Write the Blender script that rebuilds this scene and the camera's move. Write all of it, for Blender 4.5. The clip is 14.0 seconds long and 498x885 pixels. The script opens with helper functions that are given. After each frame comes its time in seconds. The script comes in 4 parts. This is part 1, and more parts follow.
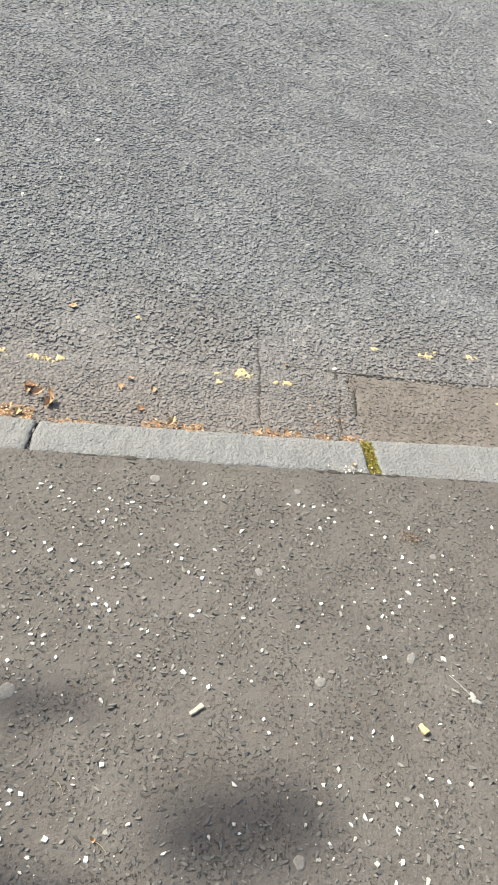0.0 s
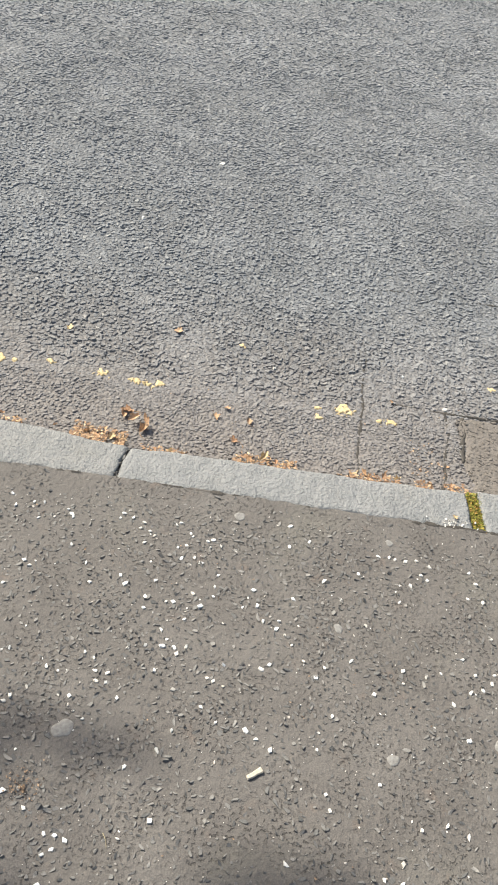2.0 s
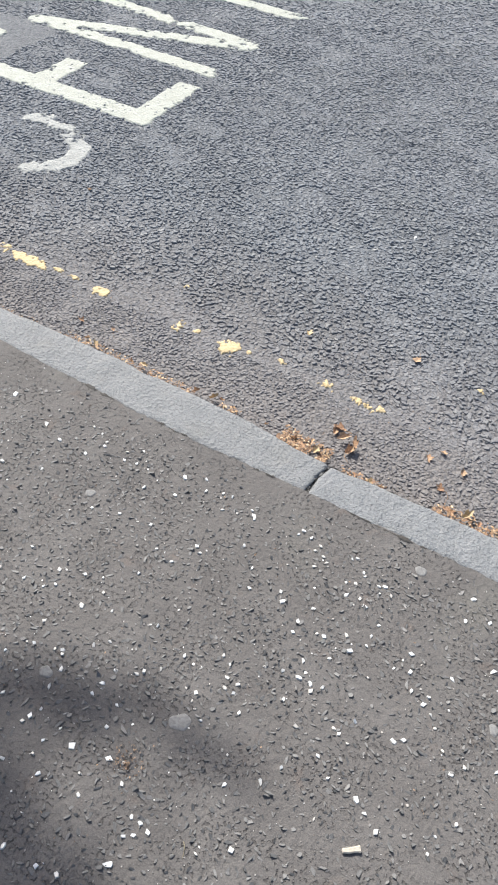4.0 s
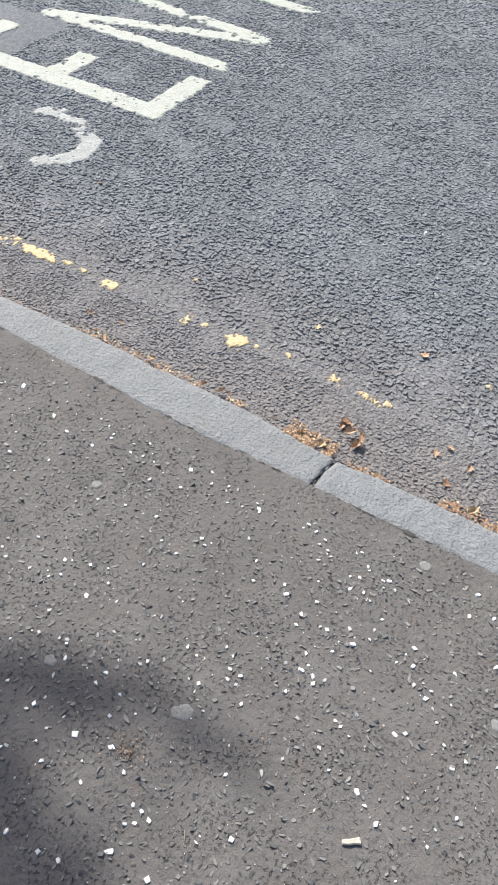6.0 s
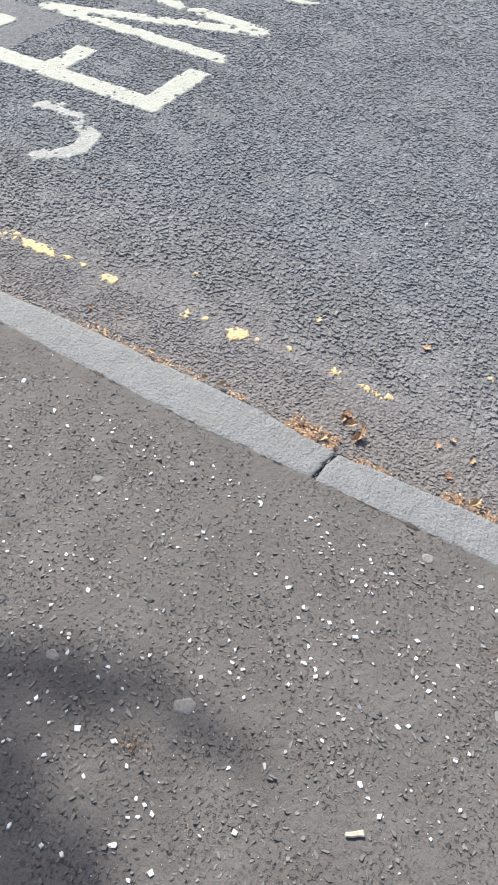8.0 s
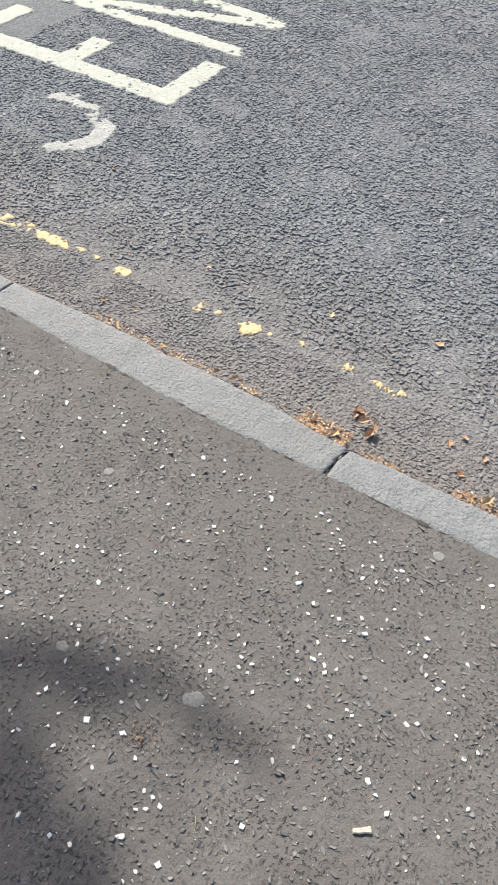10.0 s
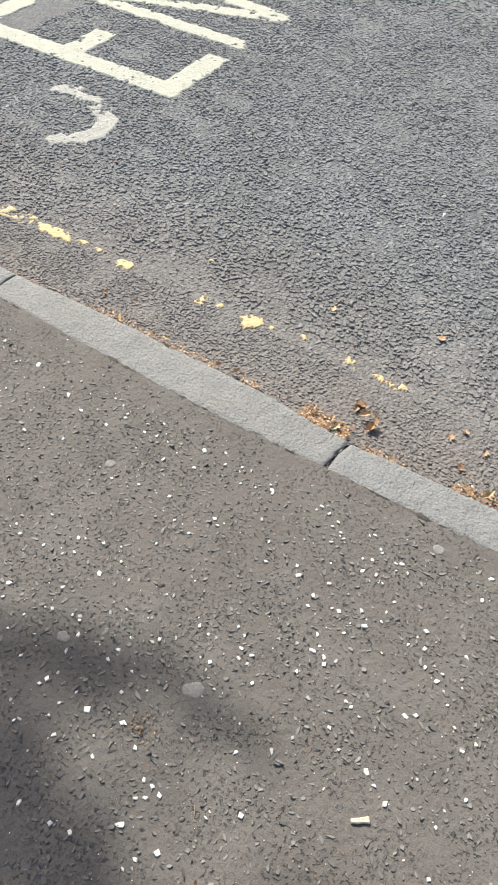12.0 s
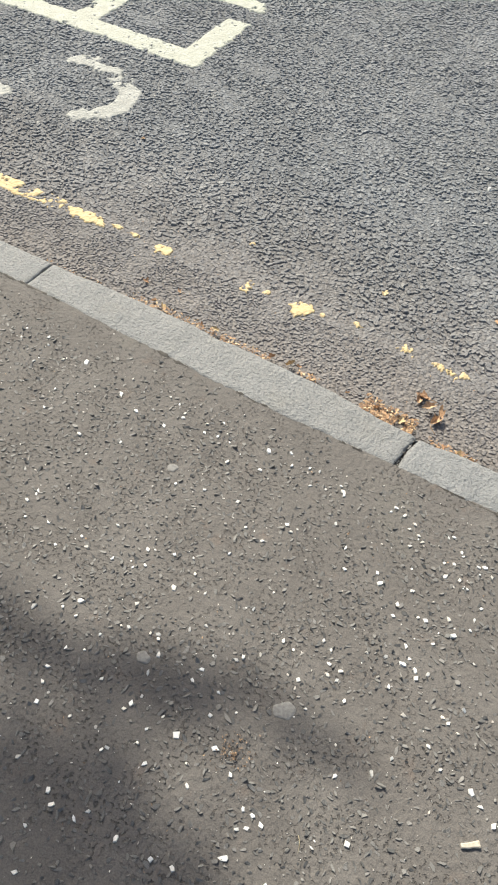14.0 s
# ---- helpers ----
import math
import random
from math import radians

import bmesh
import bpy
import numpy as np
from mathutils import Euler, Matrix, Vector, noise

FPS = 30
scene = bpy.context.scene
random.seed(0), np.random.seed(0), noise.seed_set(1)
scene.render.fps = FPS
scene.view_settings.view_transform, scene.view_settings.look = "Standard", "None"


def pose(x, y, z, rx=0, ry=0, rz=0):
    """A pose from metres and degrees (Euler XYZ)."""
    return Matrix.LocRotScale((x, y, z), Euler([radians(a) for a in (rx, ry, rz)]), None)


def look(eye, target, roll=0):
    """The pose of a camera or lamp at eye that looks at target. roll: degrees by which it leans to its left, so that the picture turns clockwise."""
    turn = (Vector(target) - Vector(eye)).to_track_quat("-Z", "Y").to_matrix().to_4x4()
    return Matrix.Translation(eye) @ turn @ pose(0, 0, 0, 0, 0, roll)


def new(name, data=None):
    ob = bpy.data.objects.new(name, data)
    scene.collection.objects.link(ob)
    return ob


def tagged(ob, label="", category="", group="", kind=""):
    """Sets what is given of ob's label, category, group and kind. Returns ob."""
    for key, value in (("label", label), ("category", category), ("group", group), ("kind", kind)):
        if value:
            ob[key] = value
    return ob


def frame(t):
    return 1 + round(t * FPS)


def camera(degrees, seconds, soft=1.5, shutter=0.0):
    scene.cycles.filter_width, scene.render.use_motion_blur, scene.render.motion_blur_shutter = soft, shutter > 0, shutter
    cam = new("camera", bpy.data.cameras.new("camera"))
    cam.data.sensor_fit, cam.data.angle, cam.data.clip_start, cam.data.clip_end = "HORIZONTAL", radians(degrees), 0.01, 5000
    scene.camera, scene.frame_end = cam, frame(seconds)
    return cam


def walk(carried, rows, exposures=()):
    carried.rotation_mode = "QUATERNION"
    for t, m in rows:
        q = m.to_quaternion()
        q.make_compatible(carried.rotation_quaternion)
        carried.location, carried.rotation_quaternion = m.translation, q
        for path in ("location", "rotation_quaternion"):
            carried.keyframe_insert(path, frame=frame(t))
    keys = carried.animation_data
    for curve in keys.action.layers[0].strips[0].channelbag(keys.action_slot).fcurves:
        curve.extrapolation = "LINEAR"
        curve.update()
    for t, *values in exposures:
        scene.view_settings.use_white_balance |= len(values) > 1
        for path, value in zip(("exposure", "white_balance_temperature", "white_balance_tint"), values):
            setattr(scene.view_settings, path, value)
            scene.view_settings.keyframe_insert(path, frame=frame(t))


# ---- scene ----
cam = camera(38.9, 14.0, soft=1.9)
PATH = [
    (0, (0.133, -1.268, 1.362), (0.576, 0.106, -0.023), 17.1),
    (0.5, (0.132, -1.261, 1.36), (0.58, 0.115, -0.021), 17.4),
    (1, (0.126, -1.261, 1.348), (0.56, 0.118, -0.033), 17.1),
    (1.5, (0.141, -1.246, 1.344), (0.473, 0.147, -0.053), 15.4),
    (2, (0.21, -1.168, 1.364), (0.315, 0.24, -0.053), 11.7),
    (2.1, (0.211, -1.157, 1.356), (0.266, 0.259, -0.055), 11.2),
    (2.5, (0.262, -1.102, 1.364), (0.105, 0.282, -0.071), 9.6),
    (2.8, (0.27, -1.086, 1.351), (-0.04, 0.256, -0.098), 9.9),
    (3, (0.27, -1.08, 1.348), (-0.128, 0.227, -0.112), 9.6),
    (3.5, (0.257, -1.081, 1.346), (-0.236, 0.183, -0.122), 8.2),
    (6, (0.271, -1.082, 1.345), (-0.265, 0.149, -0.138), 7.5),
    (6.5, (0.278, -1.085, 1.341), (-0.257, 0.142, -0.145), 7.4),
    (7, (0.282, -1.086, 1.338), (-0.249, 0.14, -0.15), 7.2),
    (7.5, (0.279, -1.083, 1.338), (-0.253, 0.14, -0.152), 7.0),
    (8, (0.273, -1.08, 1.338), (-0.262, 0.139, -0.154), 7.0),
    (8.5, (0.269, -1.085, 1.339), (-0.272, 0.128, -0.156), 7.0),
    (11, (0.267, -1.079, 1.334), (-0.287, 0.11, -0.176), 7.1),
    (11.5, (0.268, -1.083, 1.335), (-0.285, 0.104, -0.178), 7.2),
    (12, (0.272, -1.086, 1.335), (-0.278, 0.1, -0.179), 7.2),
    (12.5, (0.28, -1.085, 1.336), (-0.27, 0.098, -0.18), 7.0),
    (13, (0.285, -1.082, 1.338), (-0.265, 0.101, -0.178), 6.8),
    (13.5, (0.258, -1.071, 1.326), (-0.29, 0.103, -0.198), 6.4),
    (14, (0.069, -1.076, 1.307), (-0.425, 0.062, -0.262), 7.0),
]
EXPO = [(0.0, 1.15, 6850, 4), (1.5, 1.13, 6900, 4), (2.5, 1.06, 6550, 7), (3.0, 1.01, 6350, 8), (3.7, 0.97, 6150, 8), (6.5, 0.94, 6100, 8), (8.5, 0.96, 6200, 8.5), (11.0, 0.98, 6550, 6), (13.0, 0.98, 6750, 5), (14.0, 0.98, 6800, 4)]
walk(cam, [(t, look(eye, target, roll)) for t, eye, target, roll in PATH], EXPO)

# ---- sun and sky ----
SUN_AZ, SUN_EL = radians(-54), radians(44)
SUN = Vector((math.sin(SUN_AZ) * math.cos(SUN_EL), math.cos(SUN_AZ) * math.cos(SUN_EL), math.sin(SUN_EL)))
sun = new("sun", bpy.data.lights.new("sun", "SUN"))
sun.data.energy, sun.data.angle, sun.data.color = 4.0, radians(0.35), (1.0, 0.95, 0.88)
sun.matrix_world = look(SUN * 30, (0, 0, 0))
world = bpy.data.worlds.new("sky")
scene.world = world
world.use_nodes = True
sky = world.node_tree.nodes.new("ShaderNodeTexSky")
sky.sky_type, sky.sun_disc = "NISHITA", False
sky.air_density, sky.dust_density, sky.ozone_density = 1.0, 4.0, 0.6
sky.sun_elevation, sky.sun_rotation = SUN_EL, SUN_AZ
back = world.node_tree.nodes["Background"]
back.inputs["Strength"].default_value = 0.1
world.node_tree.links.new(sky.outputs[0], back.inputs["Color"])


# ---- materials ----
class Mat:
    """A node material with short ways to add and join nodes."""

    def __init__(self, name, rough=0.8, spec=0.4):
        self.m = bpy.data.materials.new(name)
        self.m.use_nodes = True
        self.t = self.m.node_tree
        self.b = self.t.nodes["Principled BSDF"]
        self.b.inputs["Roughness"].default_value = rough
        self.b.inputs["Specular IOR Level"].default_value = spec
        self.pos = self.t.nodes.new("ShaderNodeNewGeometry").outputs["Position"]

    def link(self, a, b):
        self.t.links.new(a, b)

    def noise(self, scale, detail=3.0, rough=0.55):
        n = self.t.nodes.new("ShaderNodeTexNoise")
        n.inputs["Scale"].default_value, n.inputs["Detail"].default_value = scale, detail
        n.inputs["Roughness"].default_value = rough
        self.link(self.pos, n.inputs["Vector"])
        return n.outputs["Fac"]

    def cells(self, scale, feature="F1", out="Distance"):
        n = self.t.nodes.new("ShaderNodeTexVoronoi")
        n.feature = feature
        n.inputs["Scale"].default_value = scale
        self.link(self.pos, n.inputs["Vector"])
        return n.outputs[out]

    def ramp(self, fac, *stops):
        n = self.t.nodes.new("ShaderNodeValToRGB")
        e = n.color_ramp.elements
        while len(e) < len(stops):
            e.new(0.5)
        for el, (p, c) in zip(e, stops):
            el.position, el.color = p, (*(c if isinstance(c, tuple) else (c, c, c)), 1)
        self.link(fac, n.inputs["Fac"])
        return n.outputs["Color"]

    def mix(self, fac, a, b, kind="MIX"):
        n = self.t.nodes.new("ShaderNodeMix")
        n.data_type, n.blend_type = "RGBA", kind
        for sock, v in ((n.inputs["Factor"], fac), (n.inputs["A"], a), (n.inputs["B"], b)):
            if isinstance(v, (int, float)):
                sock.default_value = v
            elif isinstance(v, tuple):
                sock.default_value = (*v, 1)
            else:
                self.link(v, sock)
        return n.outputs["Result"]

    def math(self, op, a, b=0.0):
        n = self.t.nodes.new("ShaderNodeMath")
        n.operation = op
        for sock, v in zip(n.inputs, (a, b)):
            if isinstance(v, (int, float)):
                sock.default_value = v
            else:
                self.link(v, sock)
        return n.outputs[0]

    def axis(self, k):
        n = self.t.nodes.new("ShaderNodeSeparateXYZ")
        self.link(self.pos, n.inputs[0])
        return n.outputs[k]

    def island(self):
        return self.t.nodes.new("ShaderNodeNewGeometry").outputs["Random Per Island"]

    def each(self):
        return self.t.nodes.new("ShaderNodeObjectInfo").outputs["Random"]

    def color(self, c):
        if isinstance(c, tuple):
            self.b.inputs["Base Color"].default_value = (*c, 1)
        else:
            self.link(c, self.b.inputs["Base Color"])
        return self

    def bump(self, height, dist, strength=1.0, after=None):
        n = self.t.nodes.new("ShaderNodeBump")
        n.inputs["Strength"].default_value, n.inputs["Distance"].default_value = strength, dist
        self.link(height, n.inputs["Height"])
        if after:
            self.link(after, n.inputs["Normal"])
        self.link(n.outputs[0], self.b.inputs["Normal"])
        return n.outputs[0]


def road_tint(k, c):
    """Dust in the channel beside the kerb, thinning out towards the carriageway, with wheel-worn drifts."""
    y = k.math("ADD", k.axis(1), k.math("MULTIPLY", k.noise(5, 4), 0.35))
    dust = k.ramp(k.math("MULTIPLY", y, 0.8), (0.2, 1.0), (0.95, 0.0))
    return k.mix(k.math("MULTIPLY", dust, 0.52), c, (0.2, 0.165, 0.14))


def mat_road():
    k = Mat("road_bitumen", 0.85, 0.25)
    stone = k.ramp(k.cells(95, "F1", "Color"), (0.2, (0.118, 0.122, 0.13)), (0.8, (0.176, 0.18, 0.186)))
    grime = k.ramp(k.noise(320, 2), (0.35, 0.7), (0.65, 1.05))
    c = k.mix(1.0, stone, grime, "MULTIPLY")
    c = k.mix(1.0, c, k.ramp(k.noise(2.2, 5), (0.3, 0.82), (0.7, 1.12)), "MULTIPLY")
    k.color(road_tint(k, c))
    a = k.bump(k.math("MULTIPLY", k.cells(95), -1.0), 0.006, 0.9)
    k.bump(k.noise(400, 3), 0.0015, 0.8, a)
    return k.m


def mat_road_stone():
    k = Mat("road_stone", 0.82, 0.25)
    c = k.ramp(k.island(), (0.0, (0.17, 0.177, 0.188)), (0.5, (0.19, 0.197, 0.208)), (0.94, (0.21, 0.216, 0.224)), (1.0, (0.28, 0.28, 0.275)))
    c = k.mix(1.0, c, k.ramp(k.noise(500, 3), (0.3, 0.75), (0.7, 1.15)), "MULTIPLY")
    c = k.mix(1.0, c, k.ramp(k.noise(2.2, 5), (0.3, 0.84), (0.7, 1.1)), "MULTIPLY")
    k.color(road_tint(k, c))
    a = k.bump(k.noise(200, 4), 0.0035, 0.8)
    k.bump(k.noise(700, 3), 0.0012, 0.8, a)
    return k.m


def mat_patch():
    k = Mat("trench_mastic", 0.8, 0.3)
    c = k.ramp(k.noise(9, 5), (0.3, (0.128, 0.113, 0.1)), (0.7, (0.17, 0.152, 0.137)))
    c = k.mix(1.0, c, k.ramp(k.noise(260, 3), (0.3, 0.75), (0.7, 1.15)), "MULTIPLY")
    tar = k.ramp(k.noise(48, 5, 0.7), (0.62, 0.0), (0.7, 0.5))
    c = k.mix(tar, c, (0.06, 0.05, 0.042))
    k.color(c)
    a = k.bump(k.noise(65, 4, 0.6), 0.009, 0.8)
    k.bump(k.noise(300, 3), 0.0015, 0.8, a)
    return k.m


def mat_pavement():
    k = Mat("pavement_mastic", 0.85, 0.25)
    c = k.ramp(k.noise(6, 5), (0.3, (0.1, 0.0915, 0.085)), (0.7, (0.129, 0.119, 0.111)))
    rust = k.ramp(k.noise(17, 4), (0.62, 0.0), (0.75, 0.35))
    c = k.mix(rust, c, (0.15, 0.108, 0.085))
    lichen = k.ramp(k.noise(3.1, 5), (0.58, 0.0), (0.75, 0.12))
    c = k.mix(lichen, c, (0.125, 0.13, 0.085))
    c = k.mix(1.0, c, k.ramp(k.noise(380, 3), (0.3, 0.78), (0.7, 1.16)), "MULTIPLY")
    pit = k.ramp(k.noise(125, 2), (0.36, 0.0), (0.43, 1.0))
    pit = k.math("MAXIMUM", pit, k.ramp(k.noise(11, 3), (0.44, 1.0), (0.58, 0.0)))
    # the shade inside the pits is painted into the colour, besides their bump
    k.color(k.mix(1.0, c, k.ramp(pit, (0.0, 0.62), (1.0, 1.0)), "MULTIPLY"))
    a = k.bump(k.noise(65, 4, 0.55), 0.005, 0.8)
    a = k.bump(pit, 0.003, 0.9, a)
    k.bump(k.noise(420, 3), 0.0012, 0.8, a)
    return k.m


def mat_dark_chip():
    k = Mat("dark_aggregate", 0.6, 0.45)
    c = k.ramp(k.island(), (0.0, (0.078, 0.077, 0.075)), (0.45, (0.118, 0.114, 0.109)), (0.85, (0.142, 0.136, 0.129)), (1.0, (0.175, 0.168, 0.158)))
    k.color(k.mix(1.0, c, k.ramp(k.noise(600, 3), (0.3, 0.7), (0.7, 1.2)), "MULTIPLY"))
    k.bump(k.noise(800, 2), 0.0006, 0.6)
    return k.m


def mat_white_chip():
    k = Mat("white_limestone", 0.55, 0.4)
    c = k.ramp(k.each(), (0.0, (0.52, 0.48, 0.42)), (0.5, (0.68, 0.66, 0.62)), (1.0, (0.78, 0.77, 0.74)))
    k.color(k.mix(1.0, c, k.ramp(k.noise(350, 3), (0.3, 0.8), (0.6, 1.0)), "MULTIPLY"))
    k.bump(k.noise(600, 2), 0.0006, 0.6)
    return k.m


def mat_pale_grain():
    k = Mat("pale_grain", 0.6, 0.4)
    k.color(k.ramp(k.island(), (0.0, (0.3, 0.27, 0.24)), (0.6, (0.55, 0.52, 0.48)), (1.0, (0.8, 0.78, 0.74))))
    return k.m


def mat_kerb():
    k = Mat("kerb_whinstone", 0.7, 0.4)
    c = k.ramp(k.noise(14, 5), (0.3, (0.182, 0.186, 0.187)), (0.7, (0.228, 0.231, 0.231)))
    c = k.mix(k.math("MULTIPLY", k.each(), 0.25), c, (0.185, 0.18, 0.17))
    spots = k.ramp(k.noise(150, 3), (0.30, 0.55), (0.42, 1.0), (0.7, 1.0), (0.8, 1.2))
    c = k.mix(1.0, c, spots, "MULTIPLY")
    stain = k.ramp(k.noise(7, 6), (0.55, 0.0), (0.75, 0.4))
    k.color(k.mix(stain, c, (0.16, 0.15, 0.125)))
    a = k.bump(k.noise(105, 4, 0.65), 0.010, 0.85)
    k.bump(k.noise(260, 3), 0.0025, 0.9, a)
    return k.m


def mat_paint(name, lo, hi, dirt):
    k = Mat(name, 0.8, 0.25)
    c = k.ramp(k.noise(24, 5), (0.3, lo), (0.65, hi))
    c = k.mix(k.ramp(k.noise(130, 4), (0.52, 0.0), (0.72, 0.6)), c, dirt)
    k.color(c)
    a = k.bump(k.cells(85), 0.005, 0.5)
    k.bump(k.noise(300, 3), 0.001, 0.7, a)
    return k.m


def mat_leaf(name, lo, hi):
    k = Mat(name, 0.6, 0.35)
    c = k.ramp(k.each(), (0.0, lo), (1.0, hi))
    c = k.mix(1.0, c, k.ramp(k.noise(130, 4), (0.3, 0.55), (0.7, 1.25)), "MULTIPLY")
    k.color(c)
    k.bump(k.noise(220, 3), 0.002, 0.7)
    return k.m


def mat_flake(name, *stops):
    k = Mat(name, 0.65, 0.3)
    c = k.ramp(k.island(), *stops)
    k.color(k.mix(1.0, c, k.ramp(k.noise(300, 3), (0.3, 0.65), (0.7, 1.2)), "MULTIPLY"))
    return k.m


def mat_plain(name, lo, hi, scale=90, rough=0.75, relief=0.001):
    k = Mat(name, rough, 0.3)
    c = k.ramp(k.noise(scale, 4), (0.3, lo), (0.7, hi))
    k.color(c)
    k.bump(k.noise(scale * 3, 3), relief, 0.7)
    return k.m


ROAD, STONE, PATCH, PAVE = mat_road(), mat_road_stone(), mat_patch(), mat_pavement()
DARK, WHITE, GRAIN, KERB = mat_dark_chip(), mat_white_chip(), mat_pale_grain(), mat_kerb()
PAINT = mat_paint("white_thermoplastic", (0.315, 0.32, 0.272), (0.375, 0.38, 0.332), (0.25, 0.25, 0.22))
WORN = mat_paint("worn_white_paint", (0.24, 0.24, 0.225), (0.33, 0.33, 0.31), (0.18, 0.18, 0.17))
YELLOW = mat_paint("yellow_paint", (0.46, 0.345, 0.18), (0.53, 0.415, 0.24), (0.34, 0.27, 0.17))
LEAF = mat_leaf("dry_leaf", (0.34, 0.195, 0.11), (0.48, 0.32, 0.19))
PALE_LEAF = mat_leaf("pale_dry_leaf", (0.42, 0.3, 0.16), (0.52, 0.4, 0.23))
LITTER = mat_flake("leaf_litter", (0.0, (0.13, 0.075, 0.045)), (0.4, (0.26, 0.15, 0.085)), (0.8, (0.4, 0.26, 0.145)), (1.0, (0.54, 0.42, 0.27)))
MOSS = mat_flake("moss", (0.0, (0.10, 0.115, 0.02)), (0.5, (0.2, 0.2, 0.03)), (0.78, (0.33, 0.28, 0.06)), (0.9, (0.42, 0.2, 0.06)), (1.0, (0.45, 0.3, 0.12)))
DRY_MOSS = mat_flake("dry_moss", (0.0, (0.14, 0.1, 0.075)), (0.6, (0.21, 0.145, 0.1)), (1.0, (0.34, 0.22, 0.13)))
SOIL = mat_plain("joint_soil", (0.03, 0.027, 0.023), (0.06, 0.052, 0.042), 120)
TAR = mat_plain("crack_tar", (0.028, 0.025, 0.023), (0.065, 0.058, 0.05), 150)
GUM = mat_plain("trodden_gum", (0.14, 0.135, 0.128), (0.225, 0.218, 0.208), 170, 0.8, 0.0012)
DROP = mat_plain("dried_dropping", (0.24, 0.236, 0.22), (0.38, 0.372, 0.355), 150, 0.8)
WOOD = mat_plain("pale_wood", (0.34, 0.3, 0.23), (0.48, 0.43, 0.36), 160, 0.6)
TAN = mat_plain("tan_wood", (0.5, 0.36, 0.17), (0.68, 0.52, 0.3), 160, 0.6)
STRAW = mat_plain("straw", (0.24, 0.2, 0.13), (0.36, 0.31, 0.21), 200, 0.7)
BARK = mat_plain("bark", (0.07, 0.055, 0.04), (0.14, 0.11, 0.085), 20, 0.9, 0.01)
GREEN = mat_flake("tree_leaves", (0.0, (0.035, 0.065, 0.015)), (0.7, (0.07, 0.11, 0.025)), (1.0, (0.13, 0.12, 0.03)))
EARTH = mat_plain("earth", (0.10, 0.095, 0.08), (0.16, 0.15, 0.125), 3, 0.9, 0.01)

# ---- mesh helpers ----
rng = np.random.default_rng(7)
TABLE = rng.random((64, 64))


def vnoise(x, y, scale, seed=0):
    """Smooth value noise from 0 to 1 on arrays."""
    x, y = np.asarray(x, float) * scale + 17.3 * seed, np.asarray(y, float) * scale + 9.1 * seed
    i, j = np.floor(x).astype(int), np.floor(y).astype(int)
    u, v = x - i, y - j
    u, v = u * u * (3 - 2 * u), v * v * (3 - 2 * v)
    g = lambda a, b: TABLE[a % 64, b % 64]
    return (g(i, j) * (1 - u) + g(i + 1, j) * u) * (1 - v) + (g(i, j + 1) * (1 - u) + g(i + 1, j + 1) * u) * v


def road_z(y):
    """Height of the carriageway: a shallow channel beside the kerb and a gentle camber."""
    return -0.05 + 0.022 * np.maximum(0.0, np.asarray(y, float) - 0.3)


def kerb_near(x):
    """The kerb's edge on the pavement side; the old stones stand out of line."""
    return np.interp(x, [-2.0, -1.1, -0.6, -0.4, 2.0], [0.03, 0.021, -0.003, -0.012, -0.009])


def kerb_far(x):
    """The kerb's edge on the road side."""
    return np.interp(x, [-2.0, -1.1, -0.7, -0.25, -0.1, 0.0, 0.35, 0.9, 0.95, 1.4, 2.0], [0.146, 0.145, 0.149, 0.136, 0.117, 0.111, 0.117, 0.127, 0.139, 0.158, 0.16])


def mesh_of(name, verts, faces, material, smooth=False):
    me = bpy.data.meshes.new(name)
    me.from_pydata([tuple(v) for v in verts], [], [tuple(f) for f in faces])
    me.materials.append(material)
    if smooth:
        me.polygons.foreach_set("use_smooth", [True] * len(me.polygons))
    me.update()
    return me


def empty(name, place=(0, 0, 0)):
    ob = new(name)
    ob.location = place
    return ob


def part(name, me, parent, label=""):
    """Links a mesh as one part under a thing or a part."""
    ob = new(name, me)
    ob.parent = parent
    return tagged(ob, label)


